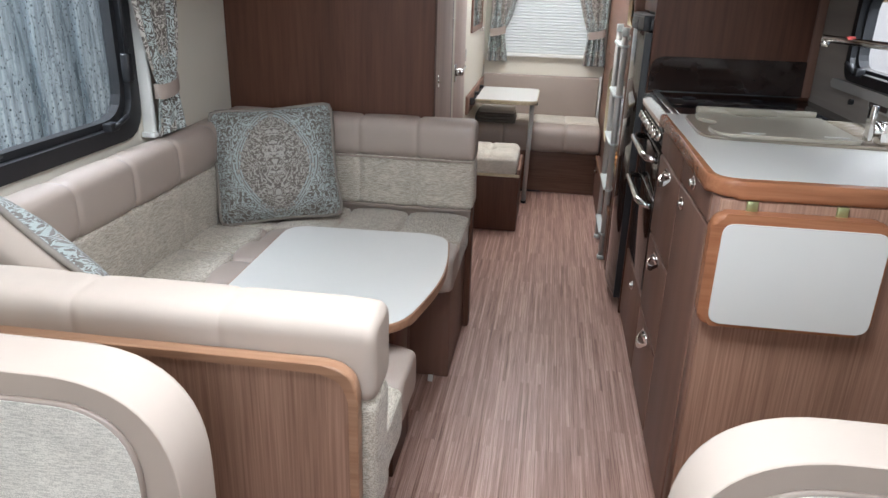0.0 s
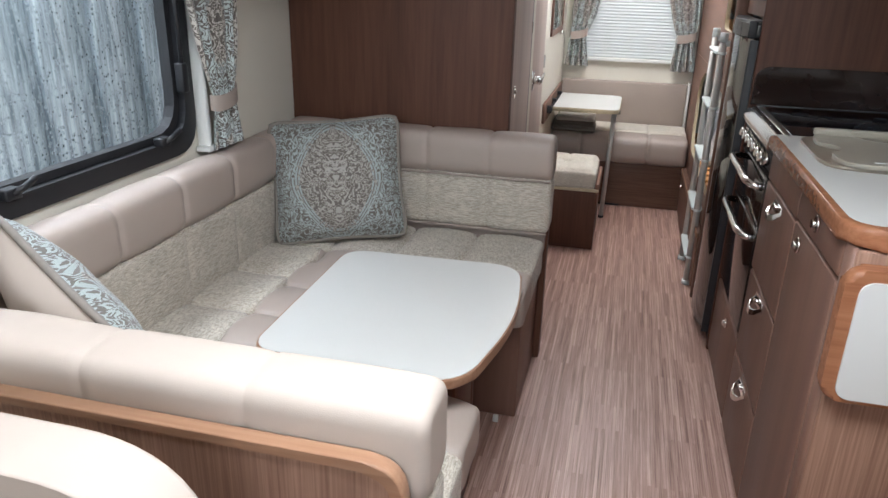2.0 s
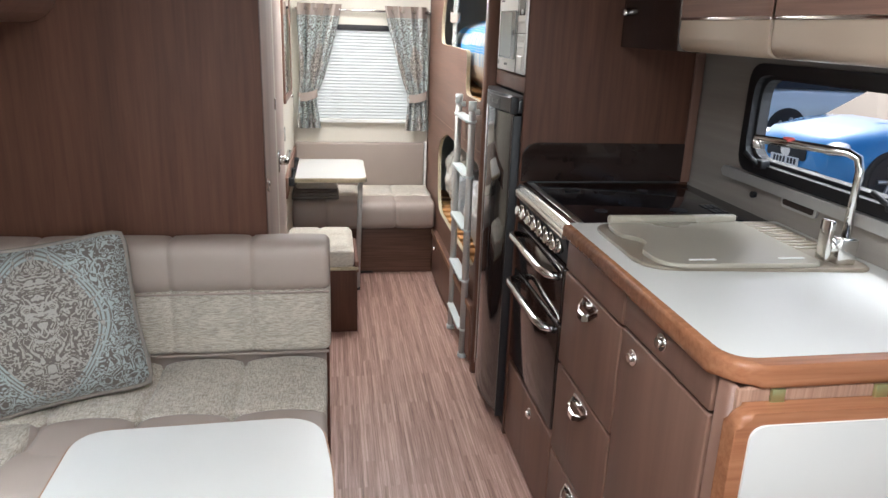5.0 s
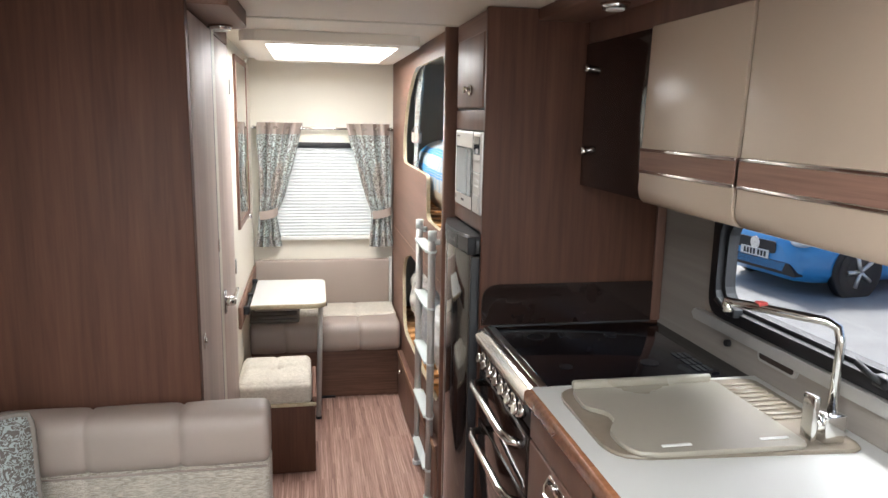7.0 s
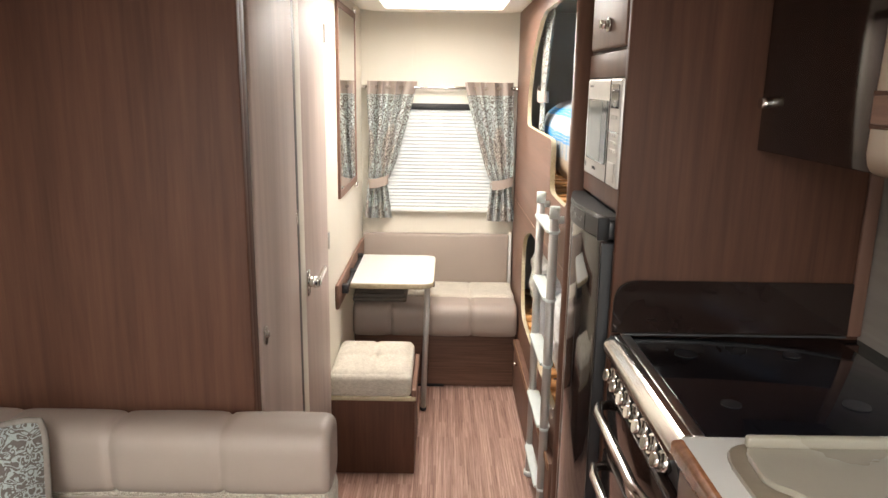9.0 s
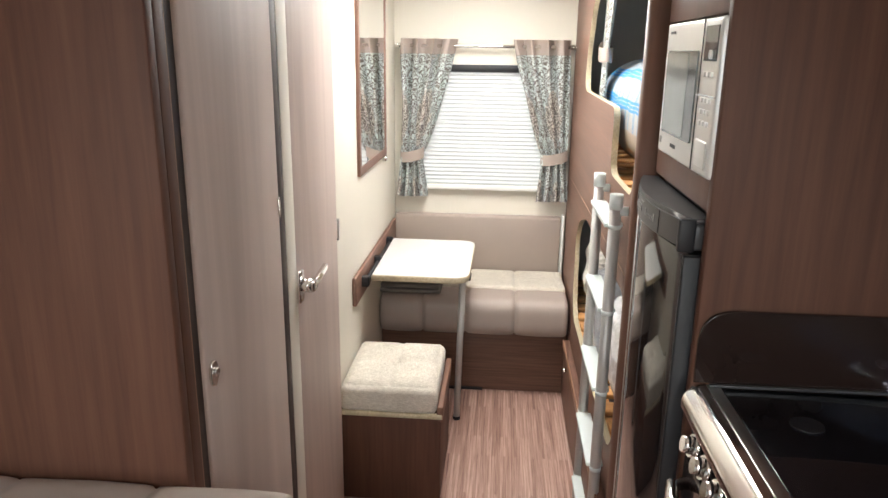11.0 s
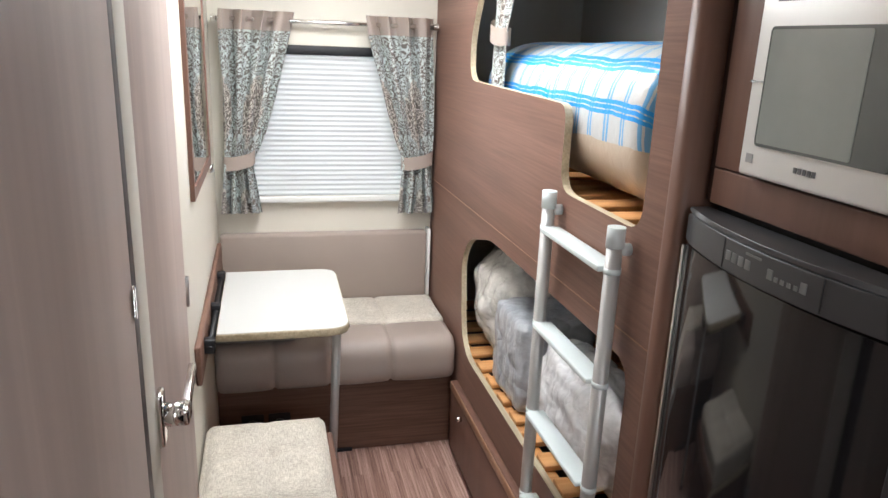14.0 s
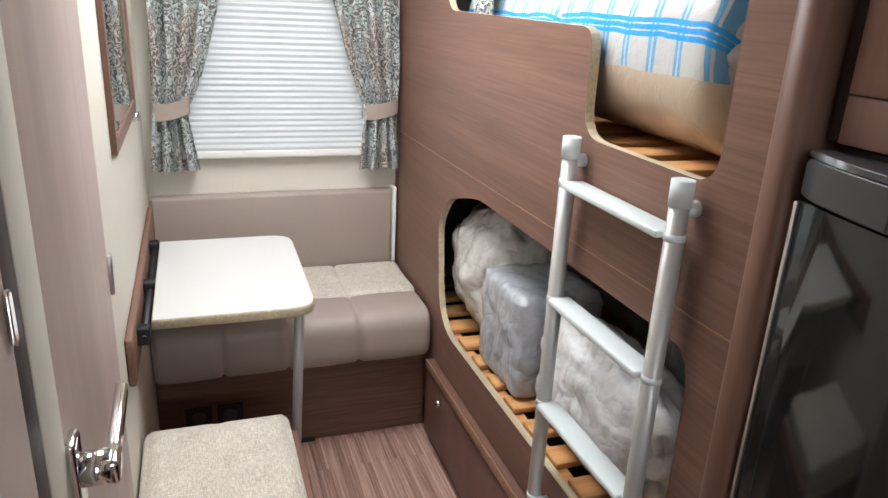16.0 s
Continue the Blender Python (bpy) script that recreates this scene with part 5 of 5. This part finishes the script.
# wrapped rolled mattresses on the upper bunk
def bale(name, y0, y1, xc, zc, rx, rz, mat, label, seed):
    p = thing(name, (xc, (y0 + y1) / 2, zc - rz), label, "mattress", "wrapped mattresses")
    bm = bmesh.new()
    uv = bm.loops.layers.uv.new("wrap")
    rings = []
    n, m = 40, 26
    for k in range(m + 1):
        t = k / m
        e = min(1.0, (1 - abs(2 * t - 1)) * 7)
        s = 0.45 + 0.55 * math.sqrt(max(0, 1 - (1 - e) ** 2))
        y = y0 + (y1 - y0) * t
        ring = []
        for i in range(n):
            w = 2 * math.pi * i / n
            c, d = math.cos(w), math.sin(w)
            q = 1 / (abs(c) ** 2.6 + abs(d) ** 2.6) ** (1 / 2.6)
            wr = 1 + 0.025 * noise.noise(Vector((c * 1.6, d * 1.6, y * 9 + seed)))
            ring.append(bm.verts.new((xc + rx * c * q * s * wr, y, zc - rz * (1 - s) * 0.5 + rz * d * q * s * wr)))
        rings.append(ring)
    girth = math.pi * (rx + rz)
    for k, (r0, r1) in enumerate(zip(rings, rings[1:])):
        for i in range(n):
            f = bm.faces.new((r0[i], r0[(i + 1) % n], r1[(i + 1) % n], r1[i]))
            f.smooth = True
            for lp, (a, c) in zip(f.loops, ((i, k), (i + 1, k), (i + 1, k + 1), (i, k + 1))):
                lp[uv].uv = (y0 + (y1 - y0) * c / m, girth * a / n)
    bm.faces.new(rings[0])
    bm.faces.new(rings[-1][::-1])
    part("roll", bm, mat, p)
    return p


def plaid():
    p = Mat("blue_plaid_wrap", rough=0.35)
    tc = p.node("ShaderNodeTexCoord")
    s = p.node("ShaderNodeSeparateXYZ")
    p.link(tc.outputs["Object"], s.inputs[0])
    wob = p.noise(p.coords(), 9, 2)
    cloth = p.node("ShaderNodeSeparateXYZ")
    p.link(tc.outputs["UV"], cloth.inputs[0])
    arc = p.math("ADD", cloth.outputs[1], p.math("MULTIPLY", wob, 0.02))

    def lines(v, period, width, n, gap):
        out = None
        for i in range(n):
            d = p.math("PINGPONG", p.math("ADD", v, i * gap + 5.0), period / 2)
            g = p.math("LESS_THAN", d, width * 1.1)
            out = g if out is None else p.math("MAXIMUM", out, g)
        return out
    a = lines(arc, 0.1, 0.0042, 3, 0.0125)
    c = lines(p.math("ADD", cloth.outputs[0], p.math("MULTIPLY", wob, 0.015)), 0.072, 0.0034, 2, 0.012)
    col = p.mix(p.math("MULTIPLY", c, 0.9), (0.56, 0.56, 0.545), (0.10, 0.38, 0.70))
    col = p.mix(a, col, (0.015, 0.33, 0.82))
    under = p.math("LESS_THAN", p.math("SUBTRACT", s.outputs[2], p.math("MULTIPLY", wob, 0.03)), 1.235)
    col = p.mix(under, col, (0.55, 0.44, 0.33))
    p.color(col)
    p.bump(p.noise(p.coords((1, 1, 1)), 22, 4, 0.6, 1.5), 0.5, 0.006)
    p.b.inputs["Coat Weight"].default_value = 0.5
    p.b.inputs["Coat Roughness"].default_value = 0.12
    return p.m


PLAID = plaid()
near_roll = bale("rolled_mattress", 3.60, 4.13, 0.60, 1.286, 0.225, 0.168, PLAID, "rolled mattress in blue and white plaid plastic wrap", 1)
bm = bmesh.new()
bmesh.ops.create_icosphere(bm, subdivisions=4, radius=1)
for v in bm.verts:
    d = v.co.normalized()
    pull = 1 + 0.22 * noise.noise(Vector((math.atan2(d.z, d.x) * 4, d.y * 2, 3))) + 0.08 * noise.noise(d * 6)
    v.co = Vector((0.57 + 0.16 * d.x * pull, 3.615 + 0.045 * d.y * pull, 1.29 + 0.125 * d.z * pull))
for f in bm.faces:
    f.smooth = True
part("gathered_end", bm, PLAID, near_roll, "gathered blue and clear plastic end")
bale("rolled_mattress", 4.16, 4.75, 0.64, 1.283, 0.225, 0.165, PLAID, "rolled mattress in blue and white plaid plastic wrap", 7)
curtain("curtain", "y", 0.395, 4.30, 4.62, 4.48, 4.60, 1.13, 1.47, 1.80, DAMASK_CURTAIN, "damask bunk curtain tied back inside the upper bunk", 0, 4, 0.012, 0.05, "curtains")


def film(name, color, rough, alpha):
    f = Mat(name, color, rough)
    v = f.coords()
    n = f.noise(v, 16, 6, 0.65, 2.0)
    f.color(f.ramp(n, [(0.3, tuple(c * 0.72 for c in color)), (0.65, color)]))
    fold = f.math("ABSOLUTE", f.math("SUBTRACT", f.noise(f.coords((1, 1.5, 0.5), (0.4, 0.2, 0.3)), 7, 2, 0.5, 0.3), 0.5))
    crease = f.math("ABSOLUTE", f.math("SUBTRACT", f.noise(f.coords((0.5, 1, 1.4), (0.1, 0.6, 0.8)), 13, 2, 0.5, 0.2), 0.5))
    f.bump(f.math("ADD", fold, f.math("MULTIPLY", crease, 0.5)), 0.8, 0.045)
    f.b.inputs["Coat Weight"].default_value = 0.7
    f.b.inputs["Coat Roughness"].default_value = 0.1
    return f.m


def lump(name, c, r, mat, label, category, seed, square=2.0, crumple=0.12):
    """A crumpled wrapped parcel or bag."""
    p = thing(name, (c[0], c[1], c[2] - r[2]), label, category)
    bm = bmesh.new()
    bmesh.ops.create_icosphere(bm, subdivisions=5, radius=1)
    for v in bm.verts:
        d = v.co.normalized()
        q = 1 / (abs(d.x) ** square + abs(d.y) ** square + abs(d.z) ** square) ** (1 / square)
        near = noise.voronoi(d * 2.1 + Vector((seed, 0, 0)))[0]
        wr = 1 + crumple * noise.turbulence(d * 1.3 + Vector((seed, 0, 0)), 2, True) - crumple * 0.5 - 0.05 * math.exp(-(near[1] - near[0]) * 12)
        v.co = Vector((c[0] + r[0] * d.x * q * wr, c[1] + r[1] * d.y * q * wr, max(c[2] - r[2], c[2] + r[2] * d.z * q * wr)))
    for f in bm.faces:
        f.smooth = True
    part("wrap", bm, mat, p)
    return p


lump("bubble_wrap_parcel", (0.53, 4.56, 0.61), (0.155, 0.19, 0.185), film("bubble_wrap_film", (0.74, 0.72, 0.67), 0.25, 0.6), "crumpled clear bubble-wrapped parcel on the lower bunk", "parcel", 3, 2.6, 0.18)
lump("wrapped_cushion", (0.49, 4.26, 0.56), (0.115, 0.13, 0.136), film("grey_plastic_film", (0.50, 0.525, 0.56), 0.3, 0.6), "grey cushion wrapped in clear plastic on the lower bunk", "parcel", 8, 14.0, 0.03)
bag = lump("carrier_bag", (0.465, 3.86, 0.575), (0.095, 0.26, 0.151), film("white_carrier_film", (0.88, 0.88, 0.89), 0.35, 0.6), "crumpled white plastic carrier bag with faint grey print", "bag", 12, 2.6, 0.3)
lump("wrapped_cushion", (0.70, 3.85, 0.60), (0.12, 0.12, 0.176), film("grey_plastic_film_dark", (0.24, 0.25, 0.26), 0.3, 0.6), "grey cushion wrapped in clear plastic behind the bag", "parcel", 15, 5.0, 0.08)

# ---- outside ----
GZ = -0.62
tarmac = plain("wet_tarmac", (0.25, 0.26, 0.26), 0.6, 0.15, 2.5, 0.4, bump_scale=120)
structure("ground", one(-60, 160, -60, 160, GZ - 0.2, GZ), tarmac, "pale grey tarmac car park")
FENCE = wood("weathered_fence_board", (0.15, 0.185, 0.21), (0.46, 0.525, 0.57), "z", 0.75, 0.4, 1.3)
fence = thing("fence", (-1.85, 2.0, GZ), "weathered grey close-board timber fence", "fence")
bd = None
for k in range(24):
    y = 0.35 + k * 0.128
    if bd is None:
        s = part("board", one(-0.012, 0.012, -0.066, 0.066, 0, 2.45, 0.003), FENCE, fence)
        bd = s.data
    else:
        s = new("board", bd)
        s.parent = fence
        s.matrix_parent_inverse = Matrix.Translation(-Vector(fence.location))
    s.location = (-1.85 + (0.012 if k % 2 else -0.012), y, GZ + 0.001)
    s.rotation_euler = (0, 0, radians(1.5 if k % 2 else -1.5))
for z in (0.1, 1.0, 1.55):
    part("cross_rail", one(-1.93, -1.875, 0.2, 3.5, z, z + 0.08), FENCE, fence)


def car(name, m, paint, dims, label, lamps, rear=False):
    """A parked car: lofted body, glasshouse, wheels, lamps; its front points along +x of its own axes."""
    L, W, H = dims
    c = thing(name, m.translation, label, "car", "parked cars")
    bm = bmesh.new()
    secs = [(L / 2, 0.30, 0.62, 0.62), (L / 2 - 0.06, 0.2, 0.74, 0.80), (L / 2 - 0.3, 0.18, 0.86, 0.93), (L / 2 - 0.8, 0.18, 0.95, 1.0), (L / 2 - 1.25, 0.18, 1.0, 1.0), (0, 0.18, 0.98, 1.0), (-L / 2 + 0.9, 0.18, 1.0, 1.0), (-L / 2 + 0.25, 0.2, 0.98, 0.95), (-L / 2, 0.32, 0.85, 0.8)]
    k = H / 1.45
    rings = []
    for x, z0, z1, w in secs:
        hw = W / 2 * w
        z1 *= k
        prof = [(-hw * 0.9, z0), (-hw, z0 + 0.12), (-hw, (z0 + z1) / 2), (-hw * 0.97, z1 - 0.12), (-hw * 0.8, z1), (-hw * 0.4, z1 + 0.03), (hw * 0.4, z1 + 0.03), (hw * 0.8, z1), (hw * 0.97, z1 - 0.12), (hw, (z0 + z1) / 2), (hw, z0 + 0.12), (hw * 0.9, z0)]
        rings.append([bm.verts.new(m @ Vector((x, y, z))) for y, z in prof])
    for r0, r1 in zip(rings, rings[1:]):
        for i in range(len(r0)):
            bm.faces.new((r0[i], r0[(i + 1) % len(r0)], r1[(i + 1) % len(r0)], r1[i])).smooth = True
    bm.faces.new(rings[0])
    bm.faces.new(rings[-1][::-1])
    body = part("body", bm, paint, c, "painted body")
    bm = bmesh.new()
    zb = 0.98 * k
    lo = [(L / 2 - 1.25, W * 0.44), (-L / 2 + 0.3, W * 0.44)]
    hi = [(L / 2 - 2.0, W * 0.33), (-L / 2 + 0.8, W * 0.33)]
    vs = [bm.verts.new(m @ Vector((x, s * w, z))) for (z, row) in ((zb, lo), (H, hi)) for x, w in row for s in (-1, 1)]
    for q in ((0, 1, 5, 4), (2, 3, 7, 6), (0, 2, 6, 4), (1, 3, 7, 5), (4, 5, 7, 6)):
        bm.faces.new([vs[i] for i in q])
    part("glasshouse", bm, BLACK_GLASS, c, "dark glass windows")
    part("roof", slab_at(m, rounded([(L / 2 - 1.95, -W * 0.33), (L / 2 - 1.95, W * 0.33), (-L / 2 + 0.8, W * 0.33), (-L / 2 + 0.8, -W * 0.33)], 0.08), H - 0.01, H + 0.03), paint, c)
    for x in (L / 2 - 0.85, -L / 2 + 0.8):
        for s in (-1, 1):
            y = s * (W / 2 - 0.09)
            arch = rod(bmesh.new(), m @ Vector((x, y - s * 0.03, 0.33)), m @ Vector((x, y + s * 0.096, 0.33)), 0.39, 28)
            part("wheel_arch", arch, BLACK, c)
            w = part("wheel", rod(bmesh.new(), m @ Vector((x, y - 0.1, 0.33)), m @ Vector((x, y + s * 0.11, 0.33)), 0.33, 28), RUBBER, c, "black tyre")
            part("hub", rod(bmesh.new(), m @ Vector((x, y, 0.33)), m @ Vector((x, y + s * 0.114, 0.33)), 0.22, 24), BLACK, w)
            for a in range(5):
                an = a * 2 * math.pi / 5
                part("spoke", rod(bmesh.new(), m @ Vector((x, y + s * 0.118, 0.33)), m @ Vector((x + 0.215 * math.cos(an), y + s * 0.118, 0.33 + 0.215 * math.sin(an))), 0.03, 6), BRUSHED, w, "silver spoke")
    if not rear:
        g = bmesh.new()
        slab_m(g, m, rounded(rect(-0.36, 0.36, 0.50, 0.66), 0.05), L / 2 - 0.05, L / 2 + 0.015)
        gr = part("grille", g, BLACK, c, "black grille")
        g = bmesh.new()
        slab_m(g, m, rounded([(-0.75, 0.26), (0.75, 0.26), (0.6, 0.42), (-0.6, 0.42)], 0.05), L / 2 - 0.12, L / 2 + 0.0)
        part("air_intake", g, BLACK, c, "black lower intake")
        part("badge", rod(bmesh.new(), m @ Vector((L / 2 + 0.01, 0, 0.6)), m @ Vector((L / 2 + 0.03, 0, 0.6)), 0.085, 24), CHROME, gr, "round chrome badge")
        g = bmesh.new()
        slab_m(g, m, rect(-0.26, 0.26, 0.42, 0.53), L / 2 + 0.016, L / 2 + 0.028)
        pl = part("number_plate", g, WHITE, c, "white number plate")
        for i in range(7):
            g = bmesh.new()
            y = -0.2 + i * 0.06 + (0.02 if i > 3 else 0)
            slab_m(g, m, rect(y, y + 0.04, 0.437, 0.513), L / 2 + 0.0285, L / 2 + 0.030)
            part("plate_bar", g, BLACK, pl)
        for s in (-1, 1):
            g = bmesh.new()
            for f in bmesh.ops.create_uvsphere(g, u_segments=18, v_segments=10, radius=1, matrix=m @ Matrix.Translation((L / 2 - 0.16, s * W * 0.37, 0.72)) @ Euler((0, radians(12), radians(-s * 38))).to_matrix().to_4x4() @ Matrix.Diagonal((0.17, 0.26, 0.085, 1)))["verts"]:
                pass
            for f in g.faces:
                f.smooth = True
            hl = part("headlight", g, lamps, c, "clear headlight")
    else:
        for s in (-1, 1):
            g = bmesh.new()
            bmesh.ops.create_uvsphere(g, u_segments=16, v_segments=10, radius=1, matrix=m @ Matrix.Translation((-L / 2 + 0.16, s * W * 0.40, 0.93 * k)) @ Matrix.Diagonal((0.2, 0.16, 0.08, 1)))
            for f in g.faces:
                f.smooth = True
            part("tail_light", g, lamps, c, "red tail light")
    return c


def slab_at(m, outline, z0, z1):
    bm = slab(bmesh.new(), outline, "z", z0, z1, 0.01)
    bmesh.ops.transform(bm, matrix=m, verts=bm.verts[:])
    return bm


def slab_m(bm, m, outline, x0, x1):
    slab(bm, outline, "x", x0, x1)
    bmesh.ops.transform(bm, matrix=m, verts=bm.verts[:])
    return bm


def paint(name, color):
    p = Mat(name, color, 0.3, 0.1)
    p.b.inputs["Coat Weight"].default_value = 1.0
    p.b.inputs["Coat Roughness"].default_value = 0.04
    n = p.noise(p.coords(), 3, 2)
    p.color(p.ramp(n, [(0.3, tuple(c * 0.94 for c in color)), (0.7, color)]))
    return p.m


car("blue_hatchback", pose(7.95, 9.72, GZ, 0, 0, 187), paint("bright_blue_paint", (0.03, 0.27, 0.62)), (4.3, 1.78, 1.45), "bright blue hatchback parked on the tarmac", plain("headlight_glass", (0.55, 0.6, 0.65), 0.1, 0.1, 20, metal=0.5))
car("silver_suv", pose(10.2, 14.6, GZ, 0, 0, -5), paint("silver_white_paint", (0.75, 0.77, 0.78)), (4.4, 1.82, 1.6), "silver white sport utility car parked behind", plain("tail_glass", (0.55, 0.02, 0.03), 0.15), True)
